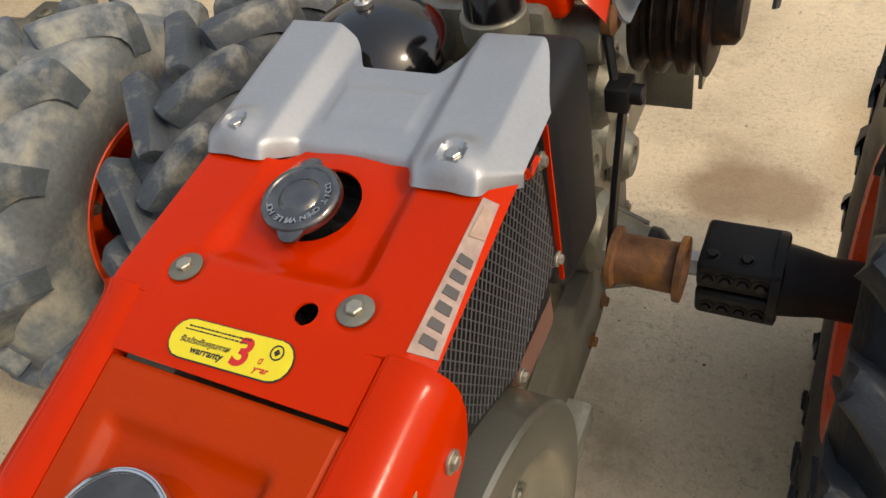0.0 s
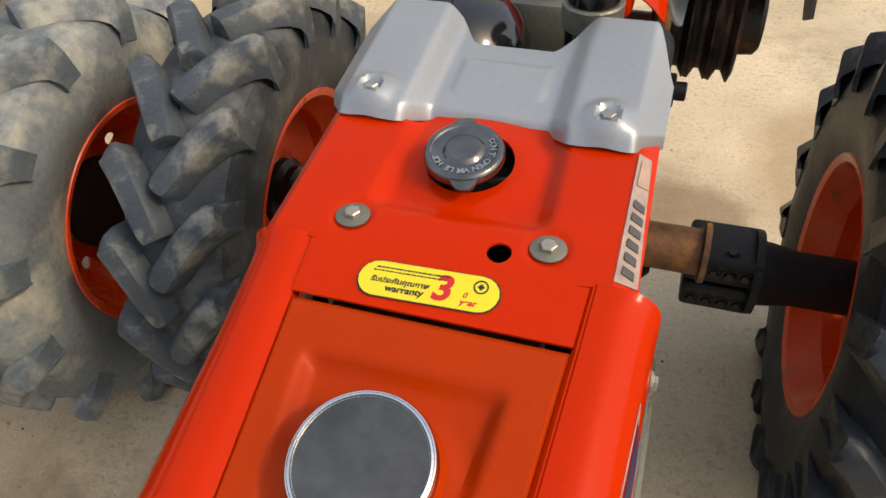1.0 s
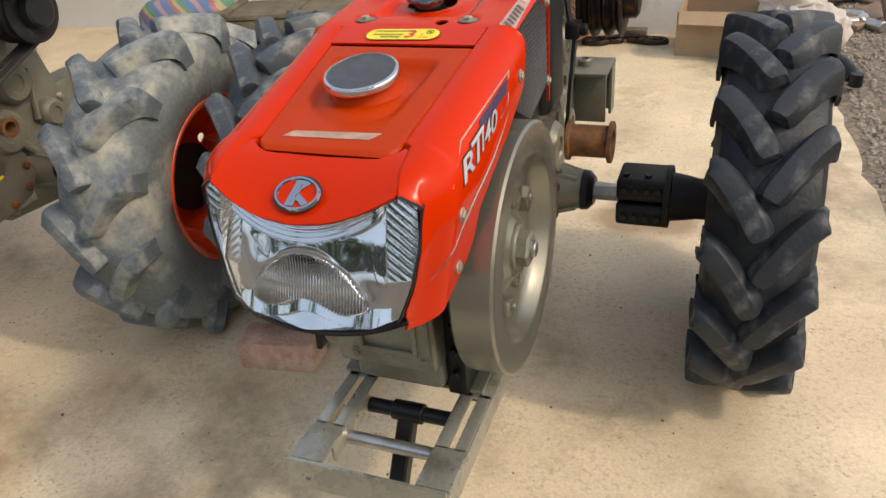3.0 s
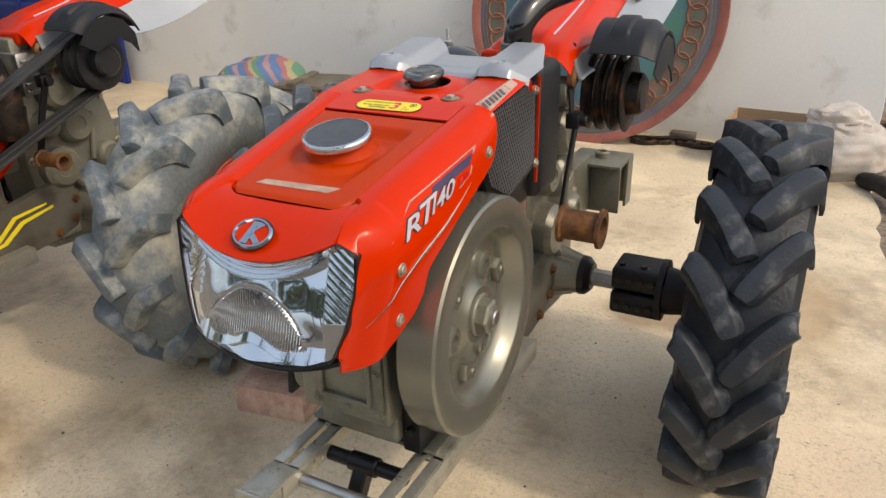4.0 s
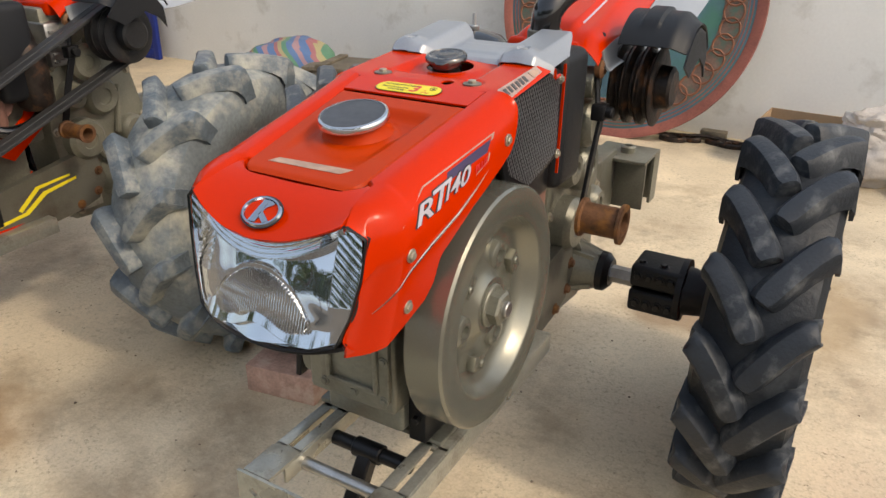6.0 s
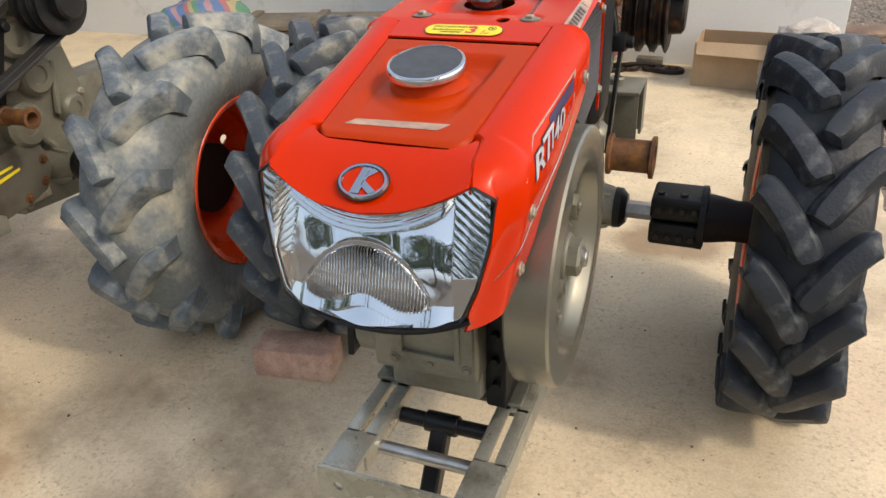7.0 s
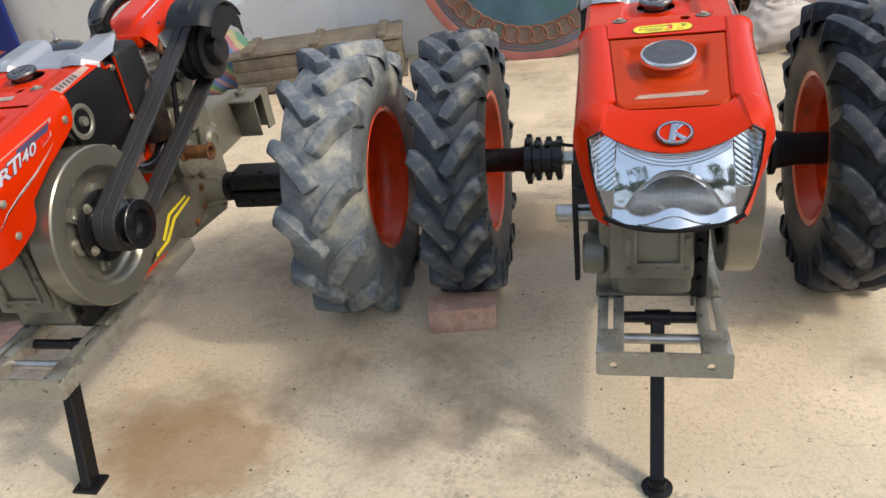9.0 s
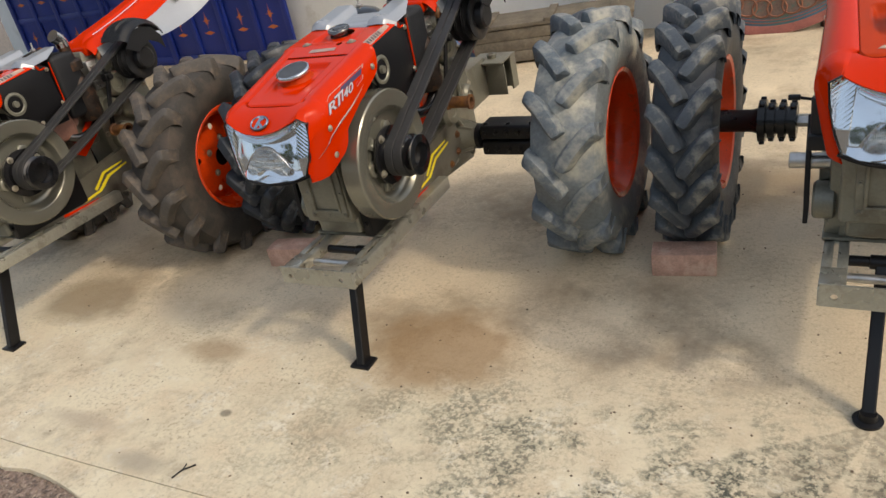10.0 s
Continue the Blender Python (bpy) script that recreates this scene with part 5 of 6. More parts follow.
        part("clamp_ring", lathe([(s * (q - wide), 0.042), (s * (q - wide + 0.001), r), (s * (q + wide - 0.001), r), (s * (q + wide), 0.042)], "x", at, 28, True), finish, hub)
    n = 5 if square else 4
    for k in range(n if s > 0 else 0):
        x = s * lerp(c0 + 0.02, c1 - 0.03, k / (n - 1))
        for dz in (-0.036, 0.036):
            part("bolt", hexbolt((x, at[1] - 0.056, at[2] + dz), "y", 0.009, 0.008, True, -1), BLACK, hub)
        if k % 2 == 0:
            part("bolt", hexbolt((x, at[1] - 0.03, at[2] + 0.061), "z", 0.009, 0.008, True), BLACK, hub)


def add_side_case(t, sweeps=True):
    """A large side plate with yellow and orange sweeps, and a small dynamo, on the belted machines."""
    case = part("chain_case", outline([(0.30, 0.318), (0.60, 0.322), (0.86, 0.342), (0.93, 0.36), (0.97, 0.42), (0.94, 0.53), (0.45, 0.46), (0.30, 0.42)], thick=0.028, place=lambda u, v, w: (0.066 + w, u, v)), CASE, t, "olive-grey chassis side plate with coloured sweeps" if sweeps else "olive-grey chassis side plate")
    for pts, material in [] if not sweeps else (([(0.58, 0.392), (0.68, 0.402), (0.75, 0.445), (0.86, 0.462), (0.86, 0.470), (0.74, 0.456), (0.67, 0.412), (0.58, 0.402)], YELLOW), ([(0.66, 0.415), (0.73, 0.468), (0.84, 0.478), (0.84, 0.485), (0.72, 0.478), (0.65, 0.424)], YELLOW),
                          ([(0.46, 0.380), (0.58, 0.372), (0.66, 0.382), (0.58, 0.384), (0.46, 0.392)], ORANGE), ([(0.49, 0.400), (0.57, 0.402), (0.59, 0.424), (0.51, 0.420)], RED)):
        part("print", outline(pts, thick=0.0006, place=lambda u, v, w: (0.0948 + w, u, v - 0.012)), material, case)
    for y, z in ((0.93, 0.385), (0.86, 0.360), (0.945, 0.45)):
        part("bolt", hexbolt((0.094, y, z), "x", 0.010, 0.010), RUST, case)
    if not sweeps:
        return
    part("silencer", join(lathe([(0.70, 0), (0.70, 0.040), (0.72, 0.052), (0.86, 0.052), (0.885, 0.036), (0.93, 0.026), (0.93, 0)], "z", (0.115, 0.775, 0), 28)), DARKRUST, t, "dark canister silencer beside the engine")
    part("hose", tube(curve([(0.08, 0.60, 0.70), (0.12, 0.66, 0.655), (0.125, 0.74, 0.66), (0.12, 0.80, 0.71), (0.10, 0.83, 0.78)], 6), 0.020, 12), GLOSSBLACK, t, "thick black rubber hose")
    part("guard_strip", outline([(0.62, 0.60), (0.68, 0.56), (0.80, 0.64), (0.84, 0.76), (0.80, 0.80), (0.74, 0.68)], thick=0.006, place=lambda u, v, w: (0.085 + w, u, v), bev=0.001), ORANGE, t, "orange bracket behind the belts")
    alloy = part("cylinder_block", box(0.0, 0.10, 0.86, 0.98, 0.80, 0.93, 0.010), BRIGHT, t, "finned bright alloy block")
    for k in range(5):
        part("fin", box(-0.005, 0.106, 0.87, 0.97, 0.81 + 0.022 * k, 0.820 + 0.022 * k, 0.002), BRIGHT, alloy)
    part("dynamo", lathe([(0.06, 0), (0.06, 0.048), (0.135, 0.050), (0.142, 0.046), (0.150, 0.046), (0.152, 0.036), (0.146, 0.030), (0.146, 0.014), (0.158, 0.012), (0.158, 0)], "x", (0, 0.445, 0.885), 32), STEEL, t, "round grey dynamo beside the radiator")


def add_belts(t):
    """Drive pulley on the flywheel, and the belts up to the clutch."""
    at = (0, 0.345, 0.636)
    prof = [(0.165, 0)]
    x = 0.168
    prof += [(x, 0.095), (x + 0.008, 0.095), (x + 0.010, 0.062)]
    x += 0.018
    for i in range(3):
        prof += [(x, 0.062), (x + 0.006, 0.066), (x + 0.014, 0.050), (x + 0.022, 0.050), (x + 0.030, 0.066)]
        x += 0.032
    prof += [(x, 0.064), (x + 0.002, 0.040), (x - 0.02, 0.034), (x - 0.02, 0)]
    p = part("drive_pulley", lathe(prof, "x", at, 48), GLOSSBLACK, t, "gloss-black drive pulley on the flywheel")
    for a in (0.5, 2.1, 3.6, 5.2):
        part("bolt", hexbolt((0.176, at[1] + 0.08 * math.cos(a), at[2] + 0.08 * math.sin(a)), "x", 0.009, 0.01), BOLT, p)
    y0, z0, y1, z1, r0, r1 = 0.345, 0.636, 1.05, 0.884, 0.064, 0.090
    ln = math.hypot(y1 - y0, z1 - z0)
    base = math.atan2(z1 - z0, y1 - y0)
    off = math.acos((r0 - r1) / ln)
    for k, x in enumerate((0.203, 0.235)):
        pts = []
        for i in range(13):
            a = base + off + (2 * math.pi - 2 * off) * i / 12
            pts.append((x, y0 + r0 * math.cos(a), z0 + r0 * math.sin(a)))
        for i in range(13):
            a = base - off + 2 * off * i / 12
            pts.append((x - 0.05, y1 + r1 * math.cos(a), z1 + r1 * math.sin(a)))
        pts.append(pts[0])
        part("belt", tube(pts, 0, flat=(0.029, 0.010)), BELT, t, "black rubber drive belt")


main = tractor("orange walking tractor with a silver cover, standing on its prop leg")
second = tractor("orange walking tractor with drive belts fitted, muddy tyre", False)
third = copy_thing(second, Matrix.Identity(4))
add_side_case(main, False)
add_stand(main, (-0.020, 0.004), (-0.014, 0.226))
add_axle(main, 1, 0.15, 0.236, 0.366, 0.555)
add_axle(main, -1, 0.17, 0.285, 0.400, 0.600)
add_wheel(main, (0.555, 1.03, 0.405), (RUBBER, TREAD), spin=0.05, disc_x=0.05)
add_wheel(main, (-0.603, 1.02, 0.405), (RUBBERDUST, TREADDUST), spin=0.20, toe=0.03, disc_x=-0.05)
for t2, rubbers, right_x, left_x in ((second, ((RUBBERMUD, TREADMUD), (RUBBER, TREAD)), 0.635, -0.76), (third, ((RUBBERBROWN, TREADBROWN), (RUBBERBROWN, TREADBROWN)), 0.50, -0.60)):
    add_stand(t2, (0.085, 0.02), (0.055, 0.15), 0.046, 0.0195 if t2 is second else 0.0)
    add_axle(t2, 1, 0.15, 0.178, 0.42, right_x - 0.015, True)
    add_axle(t2, -1, 0.17, 0.285, 0.437, -left_x)
    add_wheel(t2, (right_x, 1.03, 0.412), rubbers[0], 0.25, 0.452, spin=0.1, disc_x=-0.06 if t2 is second else 0.03, lugs=13 if t2 is second else 15)
    add_wheel(t2, (left_x, 1.03, 0.405), rubbers[1], spin=0.3, disc_x=0.055)
    add_belts(t2)
    add_side_case(t2)
# the far machine has an upright stack in place of the elbow
for elbow in [c for c in third.children if c.name.startswith("exhaust_pipe")]:
    for piece in list(elbow.children):
        bpy.data.objects.remove(piece)
    bpy.data.objects.remove(elbow)
stack = part("exhaust_stack", lathe([(0.92, 0), (0.92, 0.046), (0.955, 0.046), (0.968, 0.028), (1.0, 0.024), (1.03, 0.024), (1.03, 0)], "z", (0.115, 0.775, 0), 28), DARKRUST, third, "brown canister stack")
part("stack_cap", tube(curve([(0.115, 0.775, 1.02), (0.115, 0.770, 1.05), (0.118, 0.745, 1.075)], 5), 0.027, 18), CHROME, stack, "bright chrome outlet")
second.matrix_basis = pose(-1.570, -0.14, 0, 0, 0, 1.5) @ Matrix.Translation((0, 1.03, 0.405)) @ Matrix.Rotation(radians(1.1), 4, "X") @ Matrix.Translation((0, -1.03, -0.405))
third.matrix_basis = pose(-3.15, -0.40, 0, 0, 0, 2)
tagged(second, "orange walking tractor with drive belts fitted, muddy tyre")
tagged(third, "orange walking tractor with belts and brown-caked tyres")


# ---- things round about ----
def brick_at(x, y, turn, size, label):
    w, d, h = size
    b = part("brick", box(-w / 2, w / 2, -d / 2, d / 2, 0, h, 0.004, 2), BRICK, None)
    b.matrix_basis = pose(x, y, 0, 0, 0, turn)
    return tagged(b, label, "brick", "wheel chocks")


brick_at(-0.60, 0.655, 9, (0.215, 0.10, 0.085), "dusty red clay brick chocking a tyre")
brick_at(-2.21, 0.46, 10, (0.215, 0.10, 0.085), "orange-red clay brick chocking a tyre")

# painted round table top, leaning on the wall
DISC_R = 0.76
PAINTBLUE = mat("worn_blue_paint", (0.06, 0.13, 0.17), 0.6, var=0.3, scale=4, bump=0.2, dirt=(0.05, 0.16, 0.12), amount=0.6, dscale=3)
PAINTRED = mat("worn_red_paint", (0.28, 0.09, 0.065), 0.65, var=0.3, scale=8, bump=0.2)
PAINTOCHRE = mat("worn_ochre_paint", (0.22, 0.085, 0.045), 0.7, var=0.3, scale=8, bump=0.1)
disc = thing("round_table_top", "round blue-green painted table top leaning on the wall", "table top")
part("board", lathe([(0, 0), (0, DISC_R), (0.025, DISC_R + 0.004), (0.03, DISC_R - 0.01), (0.03, 0)], "z", n=96), PAINTBLUE, disc)
part("rim", lathe([(-0.005, DISC_R - 0.005), (-0.005, DISC_R + 0.012), (0.04, DISC_R + 0.012), (0.04, DISC_R - 0.03), (0.032, DISC_R - 0.045), (0.025, DISC_R - 0.02)], "z", n=96, closed=True), PAINTRED, disc, "faded red rim")
for r in (DISC_R - 0.085, DISC_R - 0.065):
    part("ring", lathe([(0.029, r), (0.0325, r), (0.0325, r + 0.006), (0.029, r + 0.006)], "z", n=96, closed=True), PAINTRED, disc)
PAINTBAND = mat("faded_brown_paint", (0.16, 0.10, 0.075), 0.7, var=0.4, scale=9, bump=0.15, dirt=(0.06, 0.13, 0.10), amount=0.55, dscale=14)
part("band", lathe([(0.0285, DISC_R - 0.215), (0.0312, DISC_R - 0.212), (0.0312, DISC_R - 0.093), (0.0285, DISC_R - 0.09)], "z", n=96, closed=True), PAINTBAND, disc, "faded painted border")
for i in range(42):
    a = 2 * math.pi * i / 42
    c = DISC_R - 0.155
    part("loop", tube([((c + 0.055 * math.cos(q)) * math.cos(a) - 0.06 * math.sin(q) * math.sin(a), (c + 0.055 * math.cos(q)) * math.sin(a) + 0.06 * math.sin(q) * math.cos(a), 0.0315) for q in np.linspace(0, 2 * math.pi, 13)], 0.0062, 4), PAINTOCHRE, disc)
disc.matrix_basis = WALL @ pose(-0.33, -0.18, 0.745, 80, 0, 0)

# wooden crate, set askew before the wall
WOOD = mat("crate_wood", (0.15, 0.125, 0.09), 0.8, var=0.45, scale=7, bump=0.5, fine=60, dirt=(0.10, 0.08, 0.06), amount=0.5, dscale=5)
crate = thing("wooden_crate", "long old wooden chest with battens on its lid", "crate")
for i in range(3):
    part("plank", box(-0.56, 0.56, -0.21, -0.19, 0.02 + i * 0.088, 0.105 + i * 0.088, 0.004), WOOD, crate)
part("body", box(-0.56, 0.56, -0.19, 0.19, 0.02, 0.285, 0.004), WOOD, crate)
part("lid", box(-0.58, 0.58, -0.22, 0.20, 0.288, 0.32, 0.006), WOOD, crate)
for x in (-0.45, 0.0, 0.45):
    part("batten", box(x - 0.03, x + 0.03, -0.225, 0.20, 0.318, 0.340, 0.004), WOOD, crate)
for x in (-0.55, 0.55):
    part("foot", box(x - 0.03, x + 0.03, -0.2, 0.18, 0.0, 0.025, 0.002), WOOD, crate)
crate.matrix_basis = pose(-2.11, 3.52, 0, 0, 0, 13.5) @ Matrix.Diagonal((1, 1, 0.9, 1))


# soft sacks: a rumpled lump that rests on the floor
def lump(size, seed, amount=0.12, n=40, m=26):
    bm = bmesh.new()
    bmesh.ops.create_uvsphere(bm, u_segments=n, v_segments=m, radius=1)
    for v in bm.verts:
        c = v.co.copy()
        k = 1 + amount * noise.noise(c * 1.6 + Vector((seed, 0, 0))) + amount * 0.6 * noise.noise(c * 4 + Vector((0, seed, 0))) + amount * 0.35 * abs(noise.noise(c * 9 + Vector((0, 0, seed))))
        c = c * k
        c.z = max(-0.82, c.z)
        sx = math.copysign(abs(c.x) ** 0.75, c.x)
        sy = math.copysign(abs(c.y) ** 0.75, c.y)
        v.co = Vector((sx * size[0], sy * size[1], (c.z + 0.82) / 1.82 * size[2]))
    return bm


def stripes_material():
    m = mat("striped_weave", (0.3, 0.3, 0.3), 0.55, var=0.1, bump=0.2, fine=200)
    n, l = m.node_tree.nodes, m.node_tree.links
    co = n.new("ShaderNodeTexCoord")
    sep = n.new("ShaderNodeSeparateXYZ")
    l.new(co.outputs["Object"], sep.inputs[0])
    mul = n.new("ShaderNodeMath")
    mul.operation = "MULTIPLY_ADD"
    l.new(sep.outputs["X"], mul.inputs[0])
    mul.inputs[1].default_value = 4.5
    add = n.new("ShaderNodeMath")
    add.operation = "MULTIPLY"
    l.new(sep.outputs["Z"], add.inputs[0])
    add.inputs[1].default_value = 4.0
    l.new(add.outputs[0], mul.inputs[2])
    fr = n.new("ShaderNodeMath")
    fr.operation = "FRACT"
    l.new(mul.outputs[0], fr.inputs[0])
    ramp = n.new("ShaderNodeValToRGB")
    ramp.color_ramp.interpolation = "CONSTANT"
    cols = [(0.0, (0.08, 0.15, 0.30)), (0.22, (0.32, 0.12, 0.13)), (0.36, (0.34, 0.30, 0.16)), (0.50, (0.09, 0.22, 0.14)), (0.66, (0.08, 0.15, 0.30)), (0.84, (0.33, 0.20, 0.22))]
    while len(ramp.color_ramp.elements) < len(cols):
        ramp.color_ramp.elements.new(0.5)
    for e, (pos, c) in zip(ramp.color_ramp.elements, cols):
        e.position, e.color = pos, (*c, 1)
    l.new(fr.outputs[0], ramp.inputs[0])
    l.new(ramp.outputs[0], n["Principled BSDF"].inputs["Base Color"])
    return m


bag = part("striped_bag", lump((0.34, 0.24, 0.40), 3.1, 0.16), stripes_material(), None)
bag.matrix_basis = pose(-2.92, 3.42, 0, 0, 0, 20)
tagged(bag, "blue, pink and green striped woven bag beside the crate", "bag")

CARD = mat("cardboard", (0.36, 0.25, 0.15), 0.85, var=0.15, bump=0.2)
cardbox = thing("cardboard_box", "open brown cardboard box against the wall", "box")
for x0, x1, y0, y1, z0, z1 in ((-0.21, 0.21, -0.17, 0.17, 0.0, 0.006), (-0.21, -0.204, -0.17, 0.17, 0.004, 0.235), (0.204, 0.21, -0.17, 0.17, 0.004, 0.235), (-0.206, 0.206, -0.17, -0.164, 0.004, 0.235), (-0.206, 0.206, 0.164, 0.17, 0.004, 0.235)):
    part("panel", box(x0, x1, y0, y1, z0, z1, 0.001, 1), CARD, cardbox)
part("flap", outline([(-0.2, 0.0), (0.2, 0.0), (0.19, 0.11), (-0.19, 0.10)], thick=0.005, place=lambda u, v, w: (u, -0.168 - v * 0.75, 0.236 - v * 0.5 + w)), CARD, cardbox)
cardbox.matrix_basis = pose(0.39, 3.72, 0, 0, 0, -4)
SACKCLOTH = mat("white_sackcloth", (0.50, 0.455, 0.41), 0.85, var=0.2, scale=5, bump=0.35, fine=140, dirt=(0.42, 0.33, 0.25), amount=0.4, dscale=5)
sack = thing("white_sack", "crumpled white cloth sack by the cardboard box", "sack")
part("cloth", lump((0.24, 0.18, 0.30), 8.4, 0.22, 80, 50), SACKCLOTH, sack)
part("fold", moved(lump((0.15, 0.12, 0.17), 2.7, 0.30, 56, 36), Matrix.Translation((-0.05, -0.02, 0.20))), SACKCLOTH, sack, "loosely folded top of the sack")
sack.matrix_basis = pose(0.76, 3.58, 0, 0, 0, 25)

# hooks and links left on the floor by the wall
iron = thing("chain_hooks", "rusty iron hooks and links lying on the floor", "chain")
for i, (x, y, r) in enumerate(((-0.30, 3.76, 0.055), (-0.21, 3.80, 0.045), (-0.05, 3.82, 0.05), (0.03, 3.80, 0.06))):
    part("link", moved(lathe([(0.002, r - 0.014), (0.012, r - 0.020), (0.026, r - 0.014), (0.030, r), (0.022, r + 0.008), (0.002, r + 0.008)], "z", n=28, closed=True), Matrix.Translation((x, y, 0)) @ Matrix.Diagonal((1.3, 0.8, 1, 1))), DARKRUST, iron)
part("bar", tube(curve([(-0.42, 3.84, 0.012), (-0.25, 3.80, 0.03), (-0.12, 3.83, 0.035), (0.06, 3.84, 0.014)]), 0.011, 8), DARKRUST, iron)
part("block", box(-0.17, -0.02, 3.86, 3.93, 0.0, 0.06, 0.006), WOOD, iron)

# a black tool case at the slab's edge
tool = part("black_tool", join(tube(curve([(0.0, 0, 0.03), (0.12, -0.10, 0.045), (0.20, -0.24, 0.03)]), [0.03, 0.036, 0.04, 0.042, 0.044, 0.044, 0.044, 0.046, 0.046, 0.046, 0.046, 0.042, 0.04, 0.038, 0.034, 0.03, 0.03], 12), cyl(0.0, 0.06, 0.03, "z", (0.21, -0.26, 0.0), 16)), BLACK, None)
tool.matrix_basis = pose(0.86, 3.42, 0.004, 0, 0, -10)
tagged(tool, "black rubber fitting lying at the slab edge", "fitting")

# blue painted screens along the wall
BLUE = mat("blue_paint", (0.004, 0.022, 0.20), 0.45, var=0.15, scale=3, bump=0.1)
MOTIF = mat("orange_motif", (0.55, 0.14, 0.03), 0.5, var=0.1, bump=0)


def blue_screen(x, y, turn):
    t = thing("blue_screen", "blue painted wooden screen with orange flower motifs", "screen", "blue screens along the wall")
    part("board", box(-0.40, 0.40, 0.0, 0.03, 0.0, 1.9, 0.004), BLUE, t)
    for px in (-0.385, 0.0, 0.385):
        part("stile", box(px - 0.03, px + 0.03, -0.022, 0.0, 0.0, 1.9, 0.006), BLUE, t)
    for z in (0.06, 0.62, 1.2, 1.84):
        part("rail", box(-0.36, 0.36, -0.014, 0.0, z - 0.03, z + 0.03, 0.004), BLUE, t)
    for px in (-0.19, 0.19):
        for z in (0.42, 0.92, 1.5):
            pts = []
            for k in range(16):
                a = 2 * math.pi * k / 16
                r = 0.085 if k % 4 == 0 else (0.045 if k % 2 == 0 else 0.022)
                pts.append((px + r * 0.6 * math.sin(a), z + r * math.cos(a)))
            part("motif", outline(pts, thick=0.002, place=lambda u, v, w: (u, -0.002 + w, v)), MOTIF, t)
            part("motif", outline([(px - 0.07, z - 0.12), (px, z - 0.10), (px + 0.07, z - 0.12), (px, z - 0.14)], thick=0.002, place=lambda u, v, w: (u, -0.002 + w, v)), MOTIF, t)
    t.matrix_basis = pose(x, y, 0, 0, 0, turn)


for i in range(5):
    blue_screen(-5.22 - 0.81 * i, 3.88 - 0.02 * (i % 2), 0)


# gravel, leaves and litter beyond the slab
def stones(name, spots, seed, size, material, label):
    rg = random.Random(seed)
    bm = bmesh.new()
    base = [Vector(c) for c in ((1, 0, 0), (0.3, 0.95, 0), (-0.8, 0.6, 0), (-0.8, -0.6, 0), (0.3, -0.95, 0))]
    for x, y, z in spots:
        s = size * rg.uniform(0.5, 1.5)
        turn, flat = rg.uniform(0, 6.3), rg.uniform(0.45, 0.8)
        c, sn = math.cos(turn), math.sin(turn)
        low = [bm.verts.new((x + s * (p.x * c - p.y * sn) * rg.uniform(0.8, 1.2), y + s * (p.x * sn + p.y * c) * rg.uniform(0.8, 1.2), z + s * 0.05)) for p in base]
        top = [bm.verts.new((x + 0.55 * (v.co.x - x) + rg.uniform(-0.1, 0.1) * s, y + 0.55 * (v.co.y - y), z + s * flat)) for v in low]
        for k in range(5):
            bm.faces.new((low[k], low[(k + 1) % 5], top[(k + 1) % 5], top[k]))
        bm.faces.new(top)
    return tagged(part(name, bm, material, None, angle=20), label, "gravel", kind="stuff")


rg = random.Random(11)
spots = []
for i in range(17000):
    x, y = 1.0 + 3.2 * rg.random() ** 1.3, rg.uniform(0.2, 8.5)
    if x > 1.09 - 0.045 * y:
        spots.append((x, y, -0.025))
stones("gravel", spots, 5, 0.012, STONE, "loose grey and brown gravel beside the slab")
PALESTONE = mat("pale_gravel_stone", (0.36, 0.335, 0.30), 0.85, var=0.4, scale=18, bump=0.4)
stones("pale_gravel", [s for s in spots if rg.random() < 0.15], 6, 0.010, PALESTONE, "pale pebbles among the gravel")

REDSTONE = mat("laterite_stone", (0.17, 0.125, 0.10), 0.85, var=0.8, scale=70, bump=0.5, fine=80, dirt=(0.40, 0.33, 0.26), amount=0.45, dscale=60)
stones("red_gravel", [(rg.gauss(-2.4, 0.55), -0.855 - abs(rg.gauss(0, 0.22)), -0.025) for i in range(16000)], 12, 0.007, REDSTONE, "loose reddish-brown gravel along the slab's front")

LEAF = mat("grass_blade", (0.055, 0.11, 0.025), 0.6, var=0.4, scale=20, bump=0)
gr = bmesh.new()
for i in range(5200):
    x, y = rg.uniform(2.0, 4.6), rg.uniform(5.3, 8.0)
    if noise.noise(Vector((x * 0.9, y * 0.9, 2))) + 0.35 * (y - 5.6) < 0.1:
        continue
    a, h, w = rg.uniform(0, 6.3), rg.uniform(0.03, 0.09), rg.uniform(0.003, 0.008)
    dx, dy = math.cos(a), math.sin(a)
    p = [gr.verts.new((x - dy * w, y + dx * w, -0.025)), gr.verts.new((x + dy * w, y - dx * w, -0.025)), gr.verts.new((x + dx * h * 0.3 + dy * w, y + dy * h * 0.3 - dx * w, -0.025 + h * 0.7)), gr.verts.new((x + dx * h * 0.8, y + dy * h * 0.8, -0.025 + h))]
    gr.faces.new((p[0], p[1], p[2]))
    gr.faces.new((p[0], p[2], p[3]))
tagged(part("grass", gr, LEAF, None), "low green weeds at the edge of the gravel", "grass", kind="stuff")

# old boards by the wall's end
OLDBOARD = mat("weathered_board", (0.17, 0.105, 0.07), 0.8, var=0.4, scale=8, bump=0.5, fine=70, dirt=(0.26, 0.2, 0.14), amount=0.45, dscale=6)
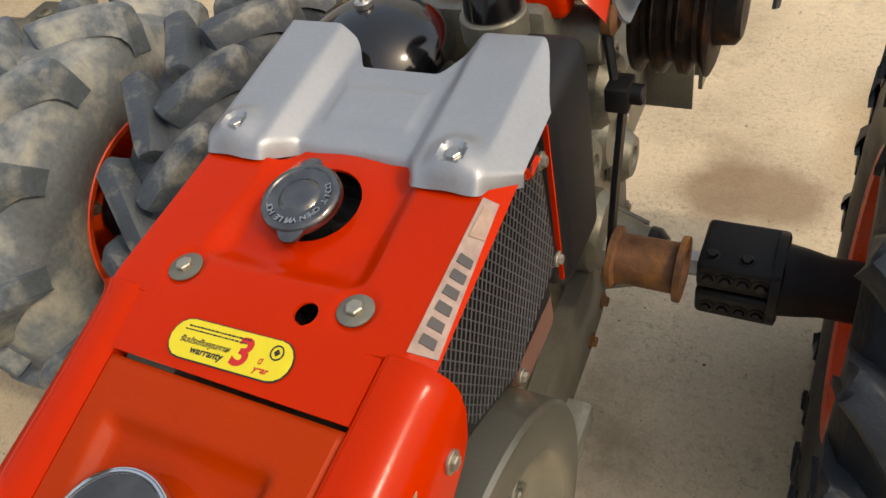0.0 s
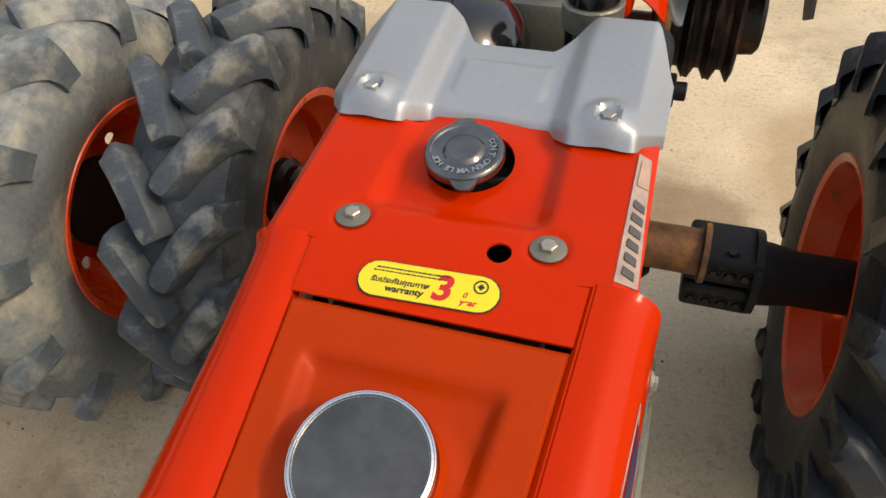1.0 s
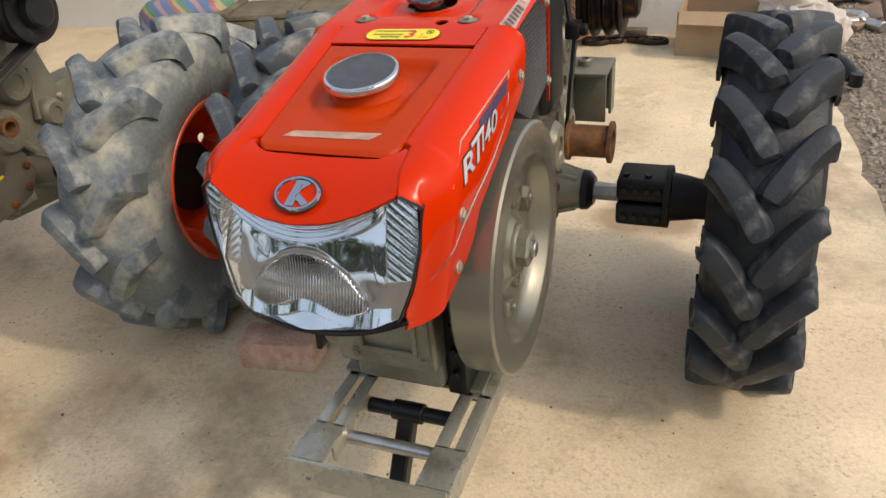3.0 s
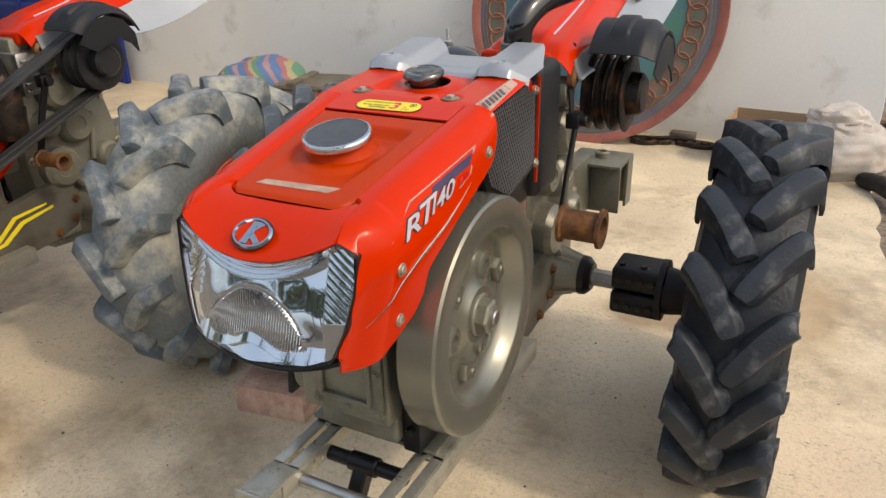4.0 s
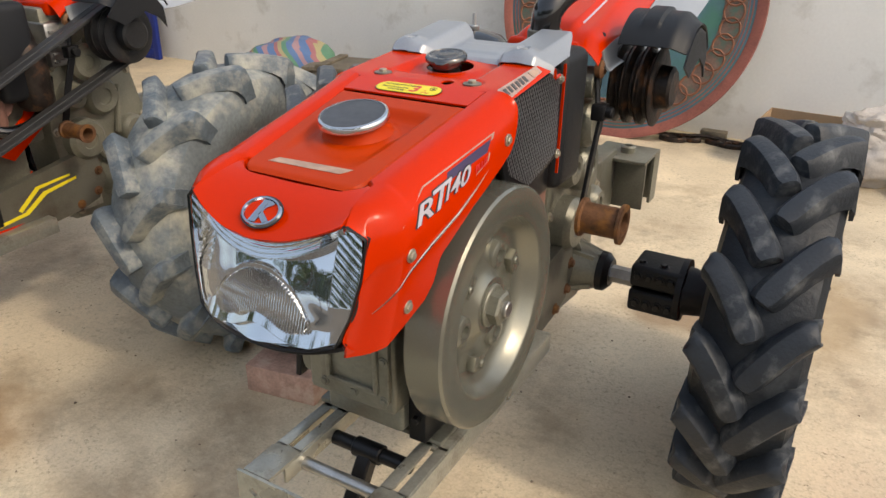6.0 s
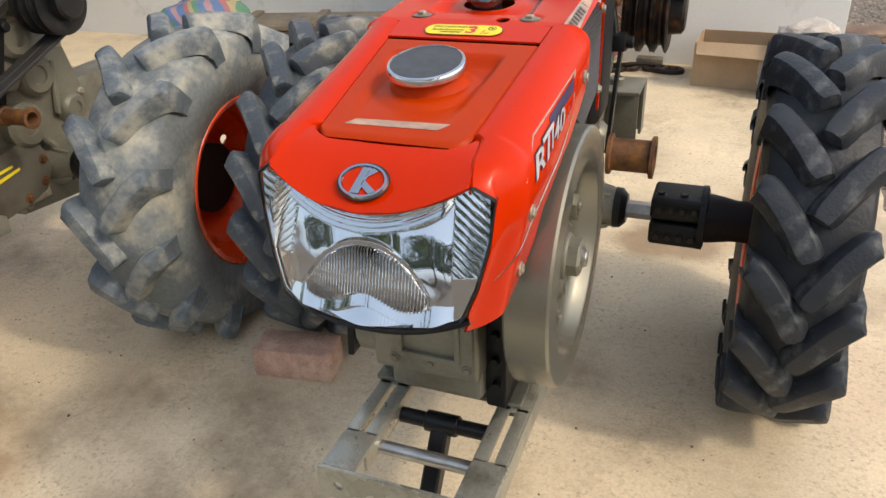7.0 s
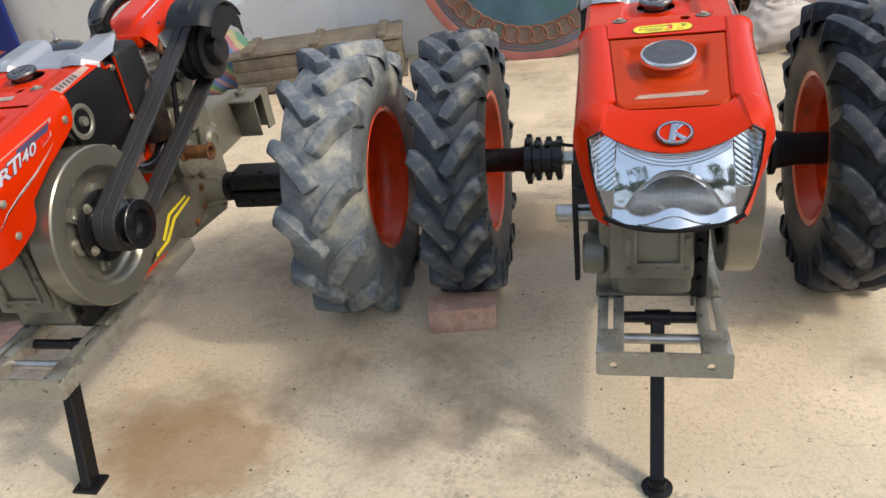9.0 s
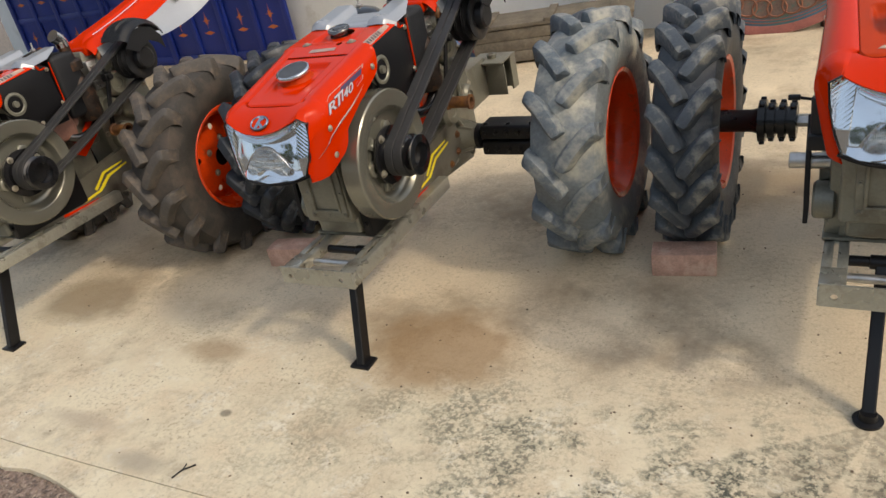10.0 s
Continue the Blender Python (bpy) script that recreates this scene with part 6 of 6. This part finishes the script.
for x, y, z, turn, ln, roll in ((1.25, 4.55, -0.02, 62, 0.9, 6), (1.42, 4.75, -0.01, 128, 0.8, -8), (1.18, 4.95, 0.02, 35, 0.75, 10), (1.55, 4.4, -0.02, 100, 0.6, 0)):
    b = part("old_board", box(-ln / 2, ln / 2, -0.085, 0.085, 0.0, 0.03, 0.004), OLDBOARD, None)
    b.matrix_basis = pose(x, y, z, roll, 3, turn)
    tagged(b, "weathered broken board lying on the gravel", "board", "broken boards on the gravel")
stick = part("stake", tube([(1.32, 4.35, -0.04), (1.22, 4.45, 0.25), (1.15, 4.55, 0.62)], 0.02, 8), WOOD, None)
tagged(stick, "weathered wooden stake leaning by the wall's end", "stake")
for i, (x, y, a) in enumerate(((1.08, 4.25, 20), (1.16, 4.32, 75), (1.22, 4.2, 130), (1.12, 4.42, 160))):
    can = part("drink_can", join(lathe([(-0.06, 0), (-0.06, 0.026), (-0.052, 0.032), (0.05, 0.032), (0.058, 0.026), (0.060, 0.024), (0.056, 0)], "x", (0, 0, 0.033), 24)), BRIGHT, None)
    can.matrix_basis = pose(x, y, -0.024, 0, 0, a)
    tagged(can, "silver empty drink can lying on the gravel", "can", "cans on the gravel")
litter = random.Random(3)
for i in range(7):
    l2 = part("litter", outline([(-0.025, -0.012), (0.02, -0.016), (0.028, 0.008), (-0.01, 0.018)], thick=0.003, place=lambda u, v, w: (u, v, w + 0.25 * u * u / 0.03)), RED, None)
    l2.matrix_basis = pose(litter.uniform(1.5, 2.6), litter.uniform(1.8, 5.2), -0.012, 0, 0, litter.uniform(0, 360))
    tagged(l2, "scrap of red plastic on the gravel", "litter", "red scraps on the gravel")

# trees across the yard, behind the camera: seen in the lamps and the chrome
TRUNK = mat("tree_bark", (0.12, 0.09, 0.065), 0.9, var=0.3, bump=0.5)
FOLIAGE = mat("foliage", (0.045, 0.085, 0.022), 0.6, var=0.5, scale=3, bump=0)


def tree(seed):
    rt = random.Random(seed)
    t = thing("tree", "leafy green tree across the yard", "tree", "trees across the yard")
    limbs = [tube(curve([(0, 0, -0.07), (0.1, 0.05, 1.6), (0.0, 0.1, 3.4)]), [0.16 - 0.005 * k for k in range(17)], 8)]
    ends = []
    for i in range(7):
        a, h = i * 0.9 + rt.uniform(-0.3, 0.3), rt.uniform(1.6, 3.2)
        e = Vector((math.cos(a) * rt.uniform(0.9, 1.8), math.sin(a) * rt.uniform(0.9, 1.8), h + rt.uniform(0.6, 1.8)))
        ends.append(e)
        limbs.append(tube([(0.05, 0.06, h), e * 0.6 + Vector((0, 0, h * 0.3)), e], 0.05, 6))
    part("trunk", join(*limbs), TRUNK, t)
    bm = bmesh.new()
    for e in ends + [Vector((0, 0.1, 4.2))]:
        for k in range(170):
            p = e + Vector((rt.gauss(0, 0.45), rt.gauss(0, 0.45), rt.gauss(0, 0.35)))
            q = Euler((rt.uniform(0, 6.3), rt.uniform(0, 6.3), rt.uniform(0, 6.3))).to_matrix()
            w, h = rt.uniform(0.05, 0.11), rt.uniform(0.1, 0.22)
            bm.faces.new([bm.verts.new(p + q @ Vector(c)) for c in ((-w, 0, 0), (0, -h, 0.02), (w, 0, 0), (0, h, 0.02))])
    part("crown", bm, FOLIAGE, t)
    return t


rt = random.Random(2)
first = tree(1)
for i, (x, y) in enumerate(((-12, -20), (-7.5, -22), (-4.6, -17), (-1.0, -20), (2.2, -18), (6, -20), (9.5, -17), (13, -21), (17, -15), (-17, -17), (-18, -13))):
    m = pose(x, y, 0, 0, 0, rt.uniform(0, 360)) @ Matrix.Scale(rt.uniform(1.05, 1.35), 4)
    if i == 0:
        first.matrix_basis = m
    else:
        copy_thing(first, m)

# crumbs, leaf bits and grit strewn over the slab
CRUMB = mat("dry_crumbs", (0.15, 0.11, 0.075), 0.9, var=0.6, scale=40, bump=0.3)
rc = random.Random(21)
crumbs = [(rc.uniform(-3.4, 0.95), rc.uniform(-0.80, 1.6), 0.0) for k in range(220)]
crumbs += [(rc.gauss(-0.2, 0.7), rc.uniform(-0.82, 0.1), 0.0) for k in range(160)]
crumbs = [c for c in crumbs if c[0] < 1.0]
tagged(stones("grit", crumbs, 9, 0.0032, CRUMB, "dry crumbs and grit strewn on the slab"), "dry crumbs and grit strewn on the slab", "grit", kind="stuff")
twig = part("twig", join(tube([(-0.035, 0, 0.004), (0.0, 0.008, 0.006), (0.04, 0.002, 0.004)], 0.0025, 6), tube([(0.0, 0.008, 0.006), (0.018, 0.026, 0.005)], 0.0018, 6)), BLACK, None)
twig.matrix_basis = pose(-1.75, -0.70, 0, 0, 0, 60)
tagged(twig, "small dry dark twig on the slab", "twig")
